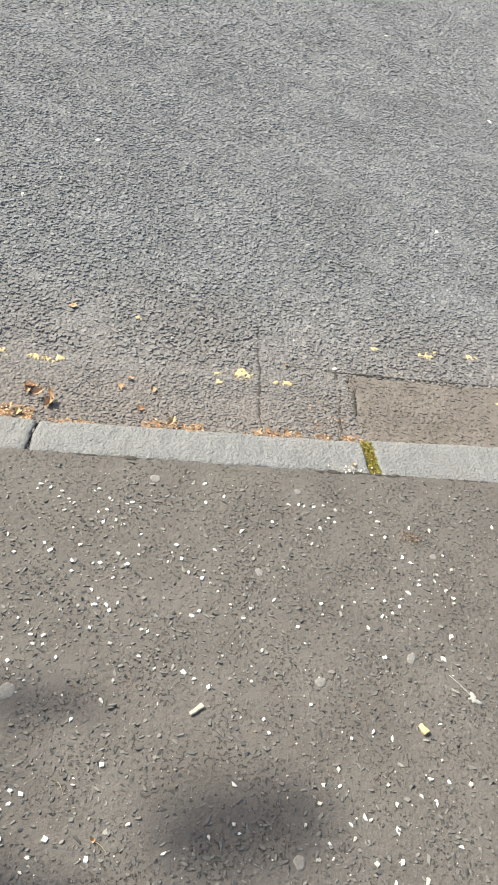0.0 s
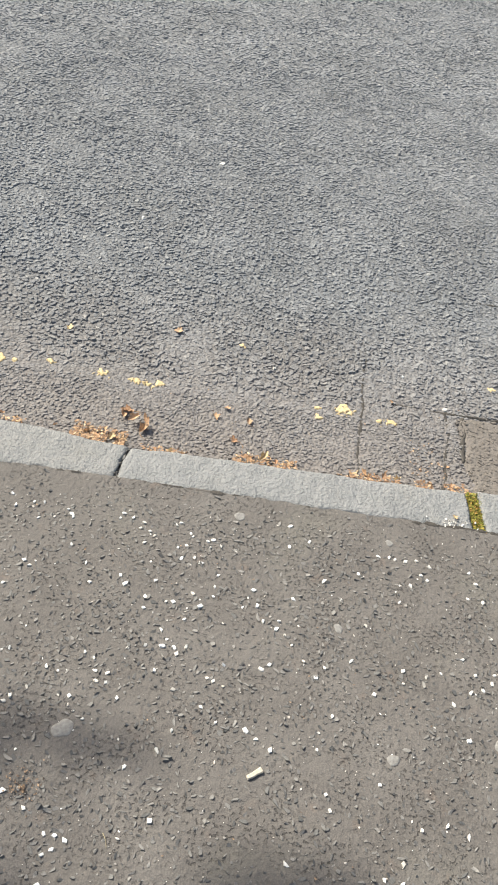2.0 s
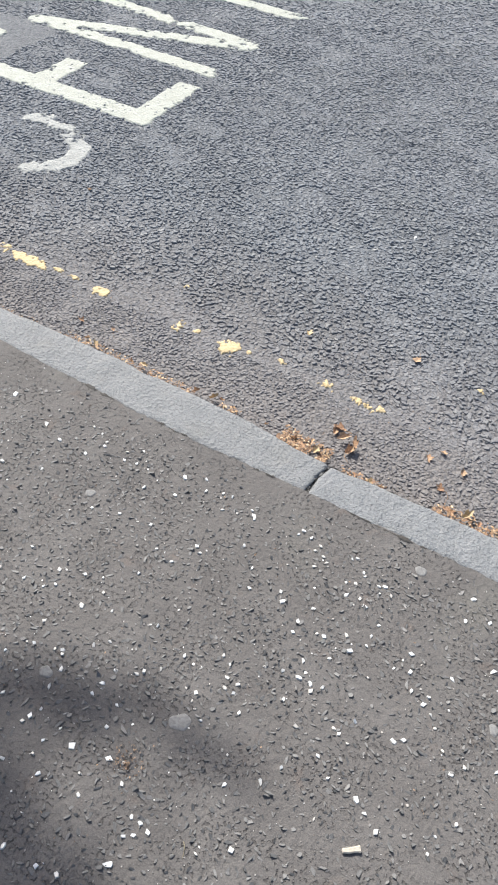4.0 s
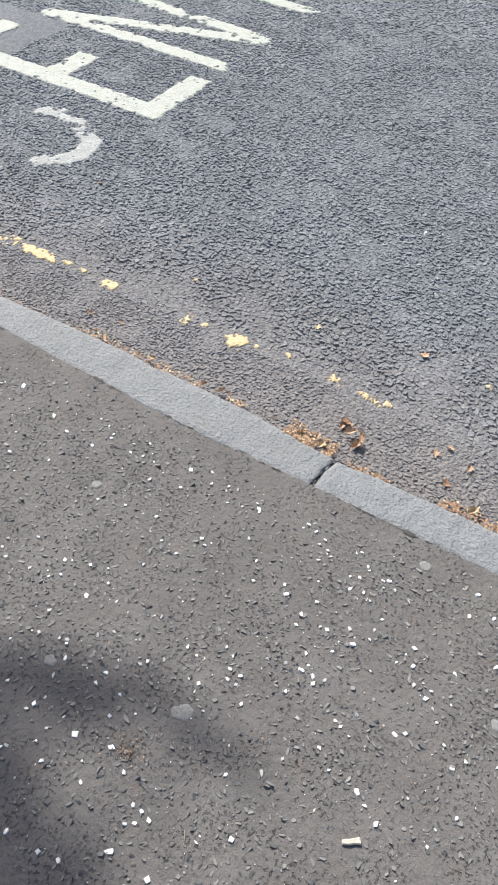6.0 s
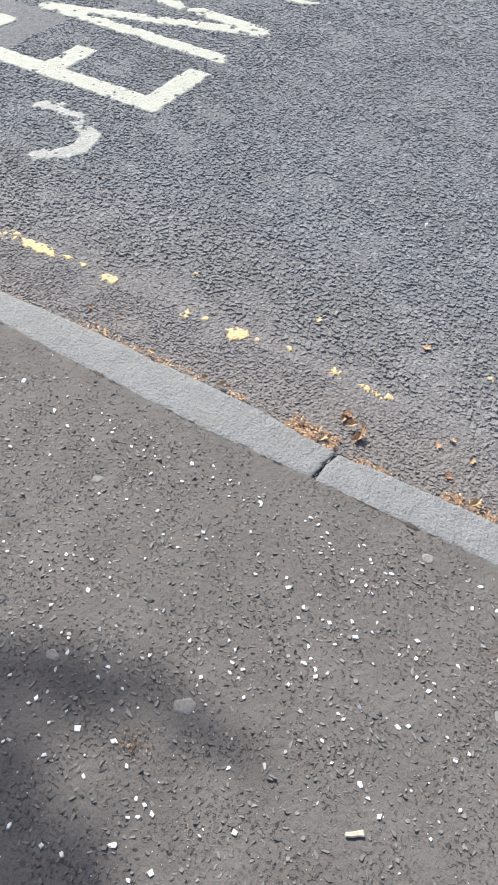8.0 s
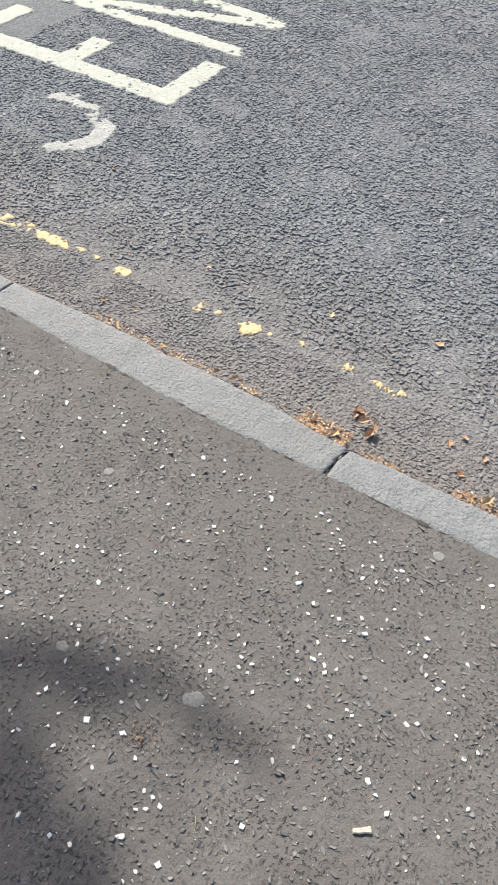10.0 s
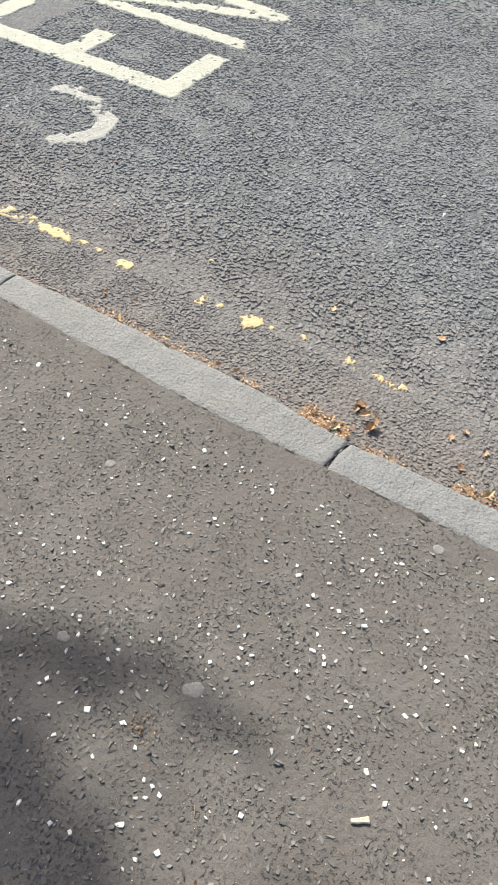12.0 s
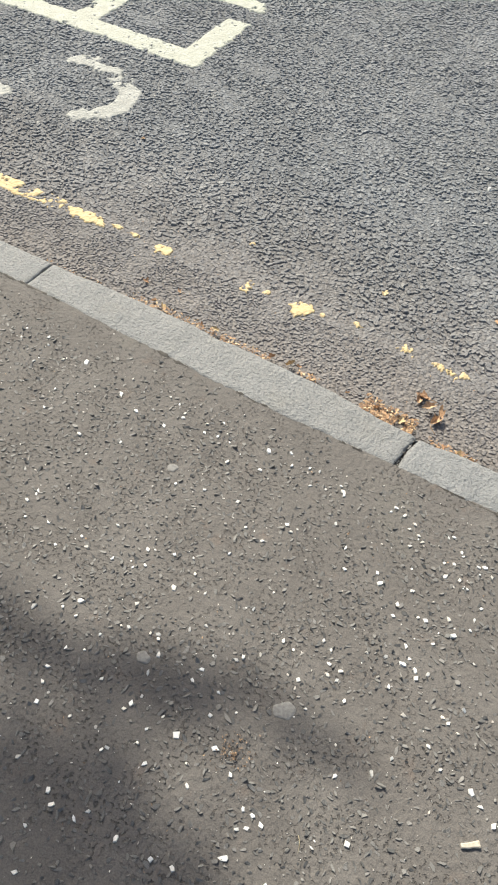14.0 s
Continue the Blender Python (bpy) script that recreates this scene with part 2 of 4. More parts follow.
def lumps(name, xy, radius, height, z0, material, sides=6, stretch=1.5, flat=0.72, tilt=0.22, worn=False, soft=False):
    """Many crushed stones in one mesh: each a faceted lump with a narrower, tilted top; worn ones have their edges rubbed off."""
    n = len(xy)
    turn, long = rng.random(n) * 6.283, 1 + rng.random(n) * (stretch - 1)
    ang = (np.arange(sides) / sides * 6.283)[None, :] + rng.normal(0, 0.18, (n, sides))
    rad = radius[:, None] * (0.6 + 0.7 * rng.random((n, sides)))
    lx, ly = np.cos(ang) * rad * np.sqrt(long)[:, None], np.sin(ang) * rad / np.sqrt(long)[:, None]
    c, s = np.cos(turn)[:, None], np.sin(turn)[:, None]
    px, py = lx * c - ly * s, lx * s + ly * c
    tx, ty = rng.normal(0, tilt, (n, 1)), rng.normal(0, tilt, (n, 1))
    top = flat - 0.1 + 0.2 * rng.random((n, 1))
    rings = [(1.0, 0.0), (0.5 + 0.5 * top, 0.7), (top - 0.12, 1.0)] if worn else [(1.0, 0.0), (top, 1.0)]
    m = len(rings)
    v = np.empty((n, m * sides, 3))
    for r, (scale, rise) in enumerate(rings):
        part_of = slice(r * sides, (r + 1) * sides)
        v[:, part_of, 0], v[:, part_of, 1] = xy[:, :1] + px * scale, xy[:, 1:] + py * scale
        if r == 0:
            v[:, part_of, 2] = (z0 - 0.0015)[:, None]
        else:
            lift = height[:, None] * rise * (0.88 + 0.24 * rng.random((n, sides)))
            v[:, part_of, 2] = z0[:, None] + np.maximum(lift + (px * tx + py * ty) * scale * 0.8, 0.0002)
    k = np.arange(sides)
    quads = [np.stack([k, (k + 1) % sides, (k + 1) % sides + sides, k + sides], 1).ravel() + r * sides for r in range(m - 1)]
    one = np.concatenate(quads + [k + (m - 1) * sides])
    loops = (one[None, :] + (np.arange(n) * m * sides)[:, None]).ravel()
    totals = np.tile(np.array([4] * sides * (m - 1) + [sides]), n)
    starts = np.concatenate([[0], np.cumsum(totals)[:-1]])
    me = bpy.data.meshes.new(name)
    me.vertices.add(n * m * sides)
    me.vertices.foreach_set("co", v.ravel())
    me.loops.add(len(loops))
    me.loops.foreach_set("vertex_index", loops.astype(np.int32))
    me.polygons.add(len(totals))
    me.polygons.foreach_set("loop_start", starts.astype(np.int32))
    me.materials.append(material)
    me.update(calc_edges=True)
    if not soft:
        me.shade_flat()
    return me


def scatter(x0, x1, y0, y1, step, jitter=0.36):
    gx, gy = np.meshgrid(np.arange(x0, x1, step), np.arange(y0, y1, step))
    gx = gx + (np.arange(gx.shape[0]) % 2)[:, None] * step * 0.5
    p = np.stack([gx.ravel(), gy.ravel()], 1)
    return p + rng.uniform(-jitter, jitter, p.shape) * step


def patches(on, least):
    """The connected pieces of a mask, the largest first, without crumbs below the least number of cells."""
    mark = np.zeros(on.shape, int)
    found = []
    for j, i in zip(*np.nonzero(on)):
        if mark[j, i]:
            continue
        todo, cells = [(j, i)], []
        mark[j, i] = 1
        while todo:
            a, c = todo.pop()
            cells.append((a, c))
            for u, v in ((a + 1, c), (a - 1, c), (a, c + 1), (a, c - 1)):
                if 0 <= u < on.shape[0] and 0 <= v < on.shape[1] and on[u, v] and not mark[u, v]:
                    mark[u, v] = 1
                    todo.append((u, v))
        if len(cells) >= least:
            one = np.zeros(on.shape, bool)
            one[tuple(np.array(cells).T)] = True
            found.append((len(cells), len(found), one))
    return [one for _, _, one in sorted(found, reverse=True)[:40]]


def sheets(name, x0, x1, y0, y1, cell, keep, height, material, lift=0.005, rim=0.0008, least=4):
    """Thin ragged layers on the ground wherever keep(x, y) holds, a mesh for each piece: the rims run down to the ground."""
    nx, ny = int(round((x1 - x0) / cell)), int(round((y1 - y0) / cell))
    cx, cy = np.meshgrid(x0 + (np.arange(nx) + 0.5) * cell, y0 + (np.arange(ny) + 0.5) * cell)
    vx, vy = np.meshgrid(x0 + np.arange(nx + 1) * cell, y0 + np.arange(ny + 1) * cell)
    vx = vx + rng.uniform(-0.3, 0.3, vx.shape) * cell
    vy = vy + rng.uniform(-0.3, 0.3, vy.shape) * cell
    made = []
    for on in patches(keep(cx, cy), least):
        pad = np.zeros((ny + 2, nx + 2), int)
        pad[1:-1, 1:-1] = on
        near = pad[:-1, :-1] + pad[1:, :-1] + pad[:-1, 1:] + pad[1:, 1:]
        vz = height(vy) + np.where(near == 4, lift + 0.0008 * vnoise(vx, vy, 90, 5), rim)
        ids = -np.ones(vx.shape, int)
        ids[near > 0] = np.arange((near > 0).sum())
        verts = np.stack([vx, vy, vz], -1)[near > 0]
        jj, ii = np.nonzero(on)
        faces = np.stack([ids[jj, ii], ids[jj, ii + 1], ids[jj + 1, ii + 1], ids[jj + 1, ii]], 1)
        made.append(mesh_of(name, verts.tolist(), faces.tolist(), material, True))
    return made


def sheet(*args):
    return sheets(*args)[0]


def to_segment(x, y, a, b):
    ax, ay, bx, by = *a, *b
    u = np.clip(((x - ax) * (bx - ax) + (y - ay) * (by - ay)) / ((bx - ax) ** 2 + (by - ay) ** 2), 0, 1)
    return np.hypot(x - ax - u * (bx - ax), y - ay - u * (by - ay))


def to_bar(x, y, a, b, width):
    """Like to_segment, for a bar cut off square at both ends."""
    length = math.hypot(b[0] - a[0], b[1] - a[1])
    ux, uy = (b[0] - a[0]) / length, (b[1] - a[1]) / length
    s, across = (x - a[0]) * ux + (y - a[1]) * uy, np.abs((y - a[1]) * ux - (x - a[0]) * uy)
    return np.maximum(across, np.maximum(-s, s - length) + width / 2)


# ---- ground, road, pavement ----
ground = new("ground", mesh_of("ground", [(-1500, -1500, -0.32), (1500, -1500, -0.32), (1500, 1500, -0.32), (-1500, 1500, -0.32)], [(0, 1, 2, 3)], EARTH))
tagged(ground, "bare earth ground reaching to the horizon", "ground", kind="structure")

ROAD_END = 8.2


def build_road():
    ys = np.concatenate([[0.1115], np.arange(0.14, 1.0, 0.02), np.arange(1.0, ROAD_END + 0.01, 0.2)])
    xs = np.concatenate([[-40], np.arange(-4, 4.01, 0.1), [40]])
    verts = [(x, y, float(road_z(y)) + 0.002 * float(vnoise(x, y, 6, 2)) - 0.001) for y in ys for x in xs]
    w = len(xs)
    faces = [(j * w + i, j * w + i + 1, (j + 1) * w + i + 1, (j + 1) * w + i) for j in range(len(ys) - 1) for i in range(w - 1)]
    n = len(verts)
    ya, yb = ys[0], ys[-1]
    verts += [(-40, ya, -0.3), (40, ya, -0.3), (40, yb, -0.3), (-40, yb, -0.3)]
    last = (len(ys) - 1) * w
    faces += [tuple(range(w - 1, -1, -1)) + (n, n + 1), tuple(range(last, last + w)) + (n + 2, n + 3)]
    return mesh_of("road", verts, faces, ROAD)


road = tagged(new("road", build_road()), "grey weathered asphalt road with coarse exposed stones", "road", kind="structure")


def in_patch(x, y):
    """The brown reinstated trench beside the kerb."""
    return (x > 0.955 + 0.01 * np.sin(y * 40)) & (y < 0.475 + 0.018 * (x - 0.95))


def near_crack(x, y):
    d = to_segment(x, y, (0.672, 0.69), (0.622, 0.15))
    d = np.minimum(d, to_segment(x, y, (0.918, 0.495), (0.872, 0.16)))
    d = np.minimum(d, to_segment(x, y, (0.74, 0.493), (0.93, 0.488)) + 0.002)
    return d + 0.004 * vnoise(x, y, 60, 3)


def cells(x, y, size, seed):
    """Jittered stone cells: distance to the nearest and to the next cell edge, and a random number for each cell."""
    i, j = np.floor(x / size).astype(int), np.floor(y / size).astype(int)
    near, next_, who = np.full(x.shape, 9.0), np.full(x.shape, 9.0), np.zeros(x.shape)
    for a in (-1, 0, 1):
        for b in (-1, 0, 1):
            ci, cj = i + a, j + b
            h = [np.modf(np.abs(np.sin(ci * p + cj * q + seed)) * 43758.5)[0] for p, q in ((12.9898, 78.233), (39.346, 11.135), (73.156, 52.235))]
            d = np.hypot((ci + h[0]) * size - x, (cj + h[1]) * size - y)
            closer = d < near
            next_ = np.where(closer, near, np.minimum(next_, d))
            near, who = np.where(closer, d, near), np.where(closer, h[2], who)
    return next_ - near, who


def worn_bitumen(step=0.005, y1=2.12):
    """The bitumen round the stones near the kerb: it stands high between most of them, with open pits and crevices between others."""
    xs, ys = np.arange(-2.75, 1.9, step), np.arange(0.112, y1, step)
    x, y = np.meshgrid(xs, ys)
    x = x + rng.uniform(-0.35, 0.35, x.shape) * step
    y = y + rng.uniform(-0.35, 0.35, y.shape) * step
    wx, wy = x + 0.004 * (vnoise(x, y, 130, 71) - 0.5), y + 0.004 * (vnoise(x, y, 130, 72) - 0.5)
    rough = vnoise(x, y, 3.5, 73) * 0.5 + vnoise(x, y, 17, 74) * 0.5
    opened = np.clip((0.55 * vnoise(x, y, 48, 75) + 0.75 * rough - 0.46) * 4.5, 0, 1)
    edge, who = cells(wx, wy, 0.0145, 1.7)
    big = 0.0046 - 0.0017 * who - 0.0042 * opened * np.exp(-(edge / 0.0030) ** 2) - 0.0034 * (who < 0.06)
    edge, who = cells(wx, wy, 0.0098, 5.1)
    fine = 0.0037 - 0.0008 * who - 0.0026 * np.clip(opened + 0.15, 0, 1) * np.exp(-(edge / 0.0026) ** 2) - 0.0022 * (who < 0.13)
    w = np.clip((y - 0.40 + 0.05 * (vnoise(x, y, 8, 76) - 0.5)) / 0.06, 0, 1)
    top = fine * (1 - w) + big * w
    line = np.clip(1.5 * np.exp(-((y - 0.43) / 0.026) ** 2) * (vnoise(x, y, 5, 4) + 0.15), 0, 1)
    top = top * (1 - line) + 0.0035 * line + 0.0012 * (vnoise(x, y, 160, 77) - 0.5) + 0.0008 * (vnoise(x, y, 45, 78) - 0.5)
    top = np.where(near_crack(x, y) < 0.008, -0.001, np.where(in_patch(x, y), -0.004, top))
    z = road_z(y) + 0.46 * top - 0.0002
    wide = (x > -1.15 - 0.86 * (y + 0.3)) & (x < 0.95 + 0.42 * (y + 1.0)) & (y > kerb_far(x) - 0.012) & (y < 2.3 + 0.955 * (x + 2.9))
    face = wide[:-1, :-1] & wide[1:, :-1] & wide[:-1, 1:] & wide[1:, 1:]
    used = np.zeros(x.shape, bool)
    for sl in ((slice(None, -1), slice(None, -1)), (slice(1, None), slice(None, -1)), (slice(None, -1), slice(1, None)), (slice(1, None), slice(1, None))):
        used[sl] |= face
    ids = np.cumsum(used.ravel()).reshape(x.shape) - 1
    jj, ii = np.nonzero(face)
    loops = np.stack([ids[jj, ii], ids[jj, ii + 1], ids[jj + 1, ii + 1], ids[jj + 1, ii]], 1).ravel()
    me = bpy.data.meshes.new("worn_bitumen")
    me.vertices.add(int(used.sum()))
    me.vertices.foreach_set("co", np.stack([x[used], y[used], z[used]], 1).ravel())
    me.loops.add(len(loops))
    me.loops.foreach_set("vertex_index", loops.astype(np.int32))
    me.polygons.add(len(jj))
    me.polygons.foreach_set("loop_start", (np.arange(len(jj)) * 4).astype(np.int32))
    me.materials.append(ROAD)
    me.update(calc_edges=True)
    part("worn_bitumen", me, road)["kind"] = "stuff"


worn_bitumen()


def road_stones():
    def kept(p, margin=0.0):
        x, y = p[:, 0], p[:, 1]
        wide = (x > -1.15 - 0.86 * (y + 0.3)) & (x < 0.95 + 0.42 * (y + 1.0))
        return p[wide & ~in_patch(x, y) & (near_crack(x, y) > 0.008) & (y > kerb_far(x) + 0.003) & (y < 2.3 + 0.955 * (x + 2.9))]

    def grade(p, r, h, spread):
        x, y = p[:, 0], p[:, 1]
        line = np.exp(-((y - 0.43) / 0.03) ** 2) * (0.25 + 0.85 * vnoise(x, y, 7, 4))
        sunk = 0.45 * np.clip((vnoise(x, y, 9, 6) - 0.62) * 4, 0, 1)
        size = 0.5 + 0.85 * rng.random(len(p))
        top = 1.05 - spread * rng.random(len(p))
        return r * size, np.maximum(h * top * (1 - 0.7 * np.clip(line, 0, 1)) * (1 - sunk), 0.0006), road_z(y)

    def layer(name, p, r, h, sides, stretch, gaps, spread, soft=False):
        """Flat worn stones that run into one another; pits stay open where stones are missing."""
        loose = vnoise(p[:, 0], p[:, 1], 5, 15) * 0.7 + vnoise(p[:, 0], p[:, 1], 19, 16) * 0.6
        p = p[rng.random(len(p)) > gaps * loose]
        rr, hh, z = grade(p, r, h, spread)
        part(name, lumps(name, p, rr, hh, z, STONE, sides, stretch, 0.86, 0.2, True, soft), road)["kind"] = "stuff"

    layer("fine_stones", kept(scatter(-1.75, 1.7, 0.118, 0.42, 0.0086, 0.62)), 0.0053, 0.0042, 6, 1.8, 0.5, 0.5)
    layer("coarse_stones", kept(scatter(-2.4, 2.2, 0.4, 2.1, 0.0118, 0.7)), 0.0080, 0.0056, 6, 1.9, 0.4, 0.6)
    layer("outer_stones", kept(scatter(-3.6, 2.6, 2.1, 3.2, 0.0135, 0.68)), 0.0090, 0.0045, 5, 2.0, 0.36, 0.55)
    layer("distant_stones", kept(scatter(-3.0, 4.3, 3.2, 6.9, 0.019, 0.68)), 0.0130, 0.0044, 5, 2.0, 0.36, 0.5)


road_stones()

patch = tagged(new("trench_patch", sheet("trench_patch", 0.94, 2.6, 0.118, 0.53, 0.01, in_patch, road_z, PATCH, 0.0045, 0.001)),
               "smooth brown asphalt trench repair beside the kerb", "road patch", kind="structure")
p = scatter(0.95, 1.9, 0.12, 0.5, 0.0125, 0.6)
p = p[rng.random(len(p)) < 0.25 + 0.8 * vnoise(p[:, 0], p[:, 1], 9, 14)]
p = p[in_patch(p[:, 0], p[:, 1])]
part("patch_stones", lumps("patch_stones", p, 0.003 + 0.0058 * rng.random(len(p)), 0.0008 + 0.0026 * rng.random(len(p)), road_z(p[:, 1]) + 0.0045, PATCH, 6, 1.9, 0.86, 0.14, True), patch)["kind"] = "stuff"


def crack(label, pts, width):
    """A ragged open joint in the surface, filled with dark tar and dirt."""
    xs, ys = [q[0] for q in pts], [q[1] for q in pts]

    def keep(x, y):
        d = np.full(x.shape, 9.0)
        for a, b in zip(pts, pts[1:]):
            d = np.minimum(d, to_segment(x + 0.012 * (vnoise(x, y, 25, 8) - 0.5), y, a, b))
        return d < width * (1.7 * (0.5 * vnoise(x, y, 55, 9) + 0.5 * vnoise(x, y, 150, 10)) - 0.12)

    lift = 0.0056 if "tar seam" in label else (0.0034 if "scratch" in label else 0.0012)
    made = sheets("road_crack", min(xs) - 0.03, max(xs) + 0.03, min(ys) - 0.03, max(ys) + 0.03, 0.003, keep, road_z, TAR, lift, lift * 0.5)
    for me in made:
        tagged(new("road_crack", me), label, "crack", "cracks in the road", "structure")


crack("narrow dark crack across the channel of the road", [(0.672, 0.69), (0.651, 0.476), (0.622, 0.15)], 0.0042)
crack("wide dark crack at the end of the trench", [(0.919, 0.495), (0.912, 0.379), (0.872, 0.16)], 0.0065)
crack("dark tar seam in the brown trench repair", [(0.968, 0.473), (0.955, 0.331), (0.945, 0.29)], 0.007)
crack("dark tar seam along the edge of the trench", [(0.93, 0.485), (1.121, 0.487), (1.256, 0.49), (1.525, 0.498), (2.0, 0.51)], 0.0048)
crack("thin tar seam running into the trench repair", [(1.115, 0.478), (1.085, 0.38), (1.064, 0.294)], 0.003)
crack("faint scratch in the surface of the road", [(0.701, 1.107), (0.78, 1.118), (0.862, 1.126)], 0.0035)
crack("faint scratch in the surface of the road", [(1.123, 1.128), (1.3, 1.13), (1.55, 1.144)], 0.0035)
crack("faint crack in the surface of the road", [(0.74, 0.493), (0.85, 0.492), (0.925, 0.488)], 0.004)

def build_pavement():
    xs = np.concatenate([[-40], np.arange(-3, 3.01, 0.025), [40]])
    ys = np.concatenate([[-30, -3], np.arange(-1.5, -0.04, 0.05), [-0.03]])
    rows = [[(x, y, (0.004 * float(vnoise(x, y, 3, 11)) - 0.002) * min(1.0, max(0.0, -y) * 6)) for x in xs] for y in ys]
    for reach, low in ((-0.004, 0.0002), (0.008, 0.0010)):
        rows.append([(x, float(kerb_near(x)) + reach, 0.0026 * float(vnoise(x, reach, 24, 12)) - low) for x in xs])
    verts = [v for row in rows for v in row]
    w = len(xs)
    faces = [(j * w + i, j * w + i + 1, (j + 1) * w + i + 1, (j + 1) * w + i) for j in range(len(rows) - 1) for i in range(w - 1)]
    return mesh_of("pavement", verts, faces, PAVE, True)


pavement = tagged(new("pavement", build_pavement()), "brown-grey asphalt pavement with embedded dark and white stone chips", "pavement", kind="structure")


# thin dark strips on the surface stand for the crack line and its shadow
def kerb_gap():
    def keep(x, y):
        wide = 0.005 * (0.55 * vnoise(x, 0 * x, 11, 61) + 0.45 * vnoise(x, 0 * x, 70, 62) - 0.5) / 0.3
        return np.abs(y - kerb_near(x) - 0.004 + 0.009 * (vnoise(x, 0 * x, 33, 63) - 0.5)) < wide

    for me in sheets("kerb_gap", -1.3, 1.6, -0.04, 0.05, 0.0025, keep, lambda y: 0 * y, TAR, 0.0022, 0.0016, 8):
        tagged(new("kerb_gap", me), "dark strip painted for the shadowed gap between the pavement and the kerb", "crack", "gaps along the kerb", "structure")


kerb_gap()


def pave_z(xy):
    x, y = xy[:, 0], xy[:, 1]
    return (0.004 * vnoise(x, y, 3, 11) - 0.002) * np.minimum(1.0, -y * 6)


GUMS = [(-0.262, -0.686, 0.0135, 0.9), (-0.455, -0.285, 0.012, 0.95), (0.307, -0.072, 0.0145, 0.85), (0.014, -0.638, 0.020, 0.85), (0.55, -0.345, 0.012, 0.8), (0.654, -0.618, 0.0125, 0.9),
        (0.881, -0.561, 0.0155, 0.65), (0.555, -0.954, 0.0125, 0.9), (1.021, -0.279, 0.011, 0.8), (0.684, -0.088, 0.0105, 0.8)]


def pavement_stones():
    p = scatter(-1.9, 1.6, -1.5, -0.012, 0.0118, 0.6)
    p = p[rng.random(len(p)) < (0.12 + 0.6 * vnoise(p[:, 0], p[:, 1], 8, 13) + 0.5 * vnoise(p[:, 0], p[:, 1], 27, 17)) * np.clip(-p[:, 1] / 0.12, 0.35, 1)]
    p = p[p[:, 1] < kerb_near(p[:, 0]) - 0.008]
    for gx, gy, gr, _ in GUMS:
        p = p[np.hypot(p[:, 0] - gx, p[:, 1] - gy) > gr + 0.004]
    big = rng.random(len(p)) < 0.36
    s, p = p[big], p[~big]
    r = 0.0017 + 0.003 * rng.random(len(p)) ** 1.3
    h = 0.0005 + 0.0016 * rng.random(len(p)) ** 1.4
    part("small_chips", lumps("small_chips", p, r, h, pave_z(p), DARK, 5, 3.4, 0.82, 0.42), pavement)["kind"] = "stuff"
    r = 0.003 + 0.0034 * rng.random(len(s)) ** 1.7
    h = 0.0005 + 0.0019 * rng.random(len(s)) ** 1.5
    part("dark_chips", lumps("dark_chips", s, r, h, pave_z(s), DARK, 6, 3.0, 0.86, 0.4), pavement)["kind"] = "stuff"
    q = scatter(-1.9, 1.6, -1.5, -0.02, 0.05, 0.5)
    q = q[rng.random(len(q)) < 0.55]
    part("pale_grains", lumps("pale_grains", q, 0.0008 + 0.0014 * rng.random(len(q)) ** 2, 0.0006 + 0 * q[:, 0], pave_z(q), GRAIN, 5, 2.0), pavement)["kind"] = "stuff"


pavement_stones()

# ---- kerb ----
kerb = tagged(empty("kerb"), "low kerb of grey hewn stone blocks with open joints", "kerb", kind="structure")
PROFILE = [(0.0, -0.24), (0.0, -0.006), (0.015, -0.001), (0.05, 0.001), (0.17, 0.001), (0.29, 0.0012), (0.41, 0.0015), (0.53, 0.0014), (0.66, 0.001), (0.79, 0.0006), (0.90, 0.0), (0.965, -0.002), (0.99, -0.006), (1.0, -0.016), (1.01, -0.24)]


def kerb_stone(x0, x1, lean0, lean1, seed):
    n = max(8, int((x1 - x0) / 0.006))
    verts, faces = [], []
    for i in range(n + 1):
        f = i / n
        end = min(f, 1 - f) * (x1 - x0)
        drop = 0.003 * max(0.0, 1 - end / 0.008) ** 1.5
        for j, (u, z) in enumerate(PROFILE):
            a, b = x0 + lean0 * 0.11 * u, x1 + lean1 * 0.11 * u
            x = a + (b - a) * f
            y = float(kerb_near(x) + u * (kerb_far(x) - kerb_near(x)))
            top = z > -0.03
            bite = 0.0
            if 1 <= j <= 3:
                bite = 0.007 * max(0.0, float(vnoise(x, seed, 16, 21)) - 0.62) / 0.38
            if 11 <= j <= 13:
                bite = -0.007 * max(0.0, float(vnoise(x, seed, 13, 22)) - 0.6) / 0.4
            dz = 0.0025 * (float(vnoise(x, y + seed, 28, 23)) - 0.5) + 0.0034 * (float(vnoise(x, y + seed, 95, 26)) - 0.5) + 0.003 * (float(vnoise(x, seed, 5, 24)) - 0.5)
            verts.append((x + 0.009 * (float(vnoise(y, seed + 5 * round(f), 45, 25)) - 0.5) * max(0.0, 1 - end / 0.02), y + bite, z + (dz - drop if top else 0)))
    m = len(PROFILE)
    for i in range(n):
        for j in range(m - 1):
            faces.append((i * m + j, (i + 1) * m + j, (i + 1) * m + j + 1, i * m + j + 1))
    faces += [tuple(range(m)), tuple(range(n * m + m - 1, n * m - 1, -1))]
    return mesh_of("kerb_stone", verts, faces, KERB, True)


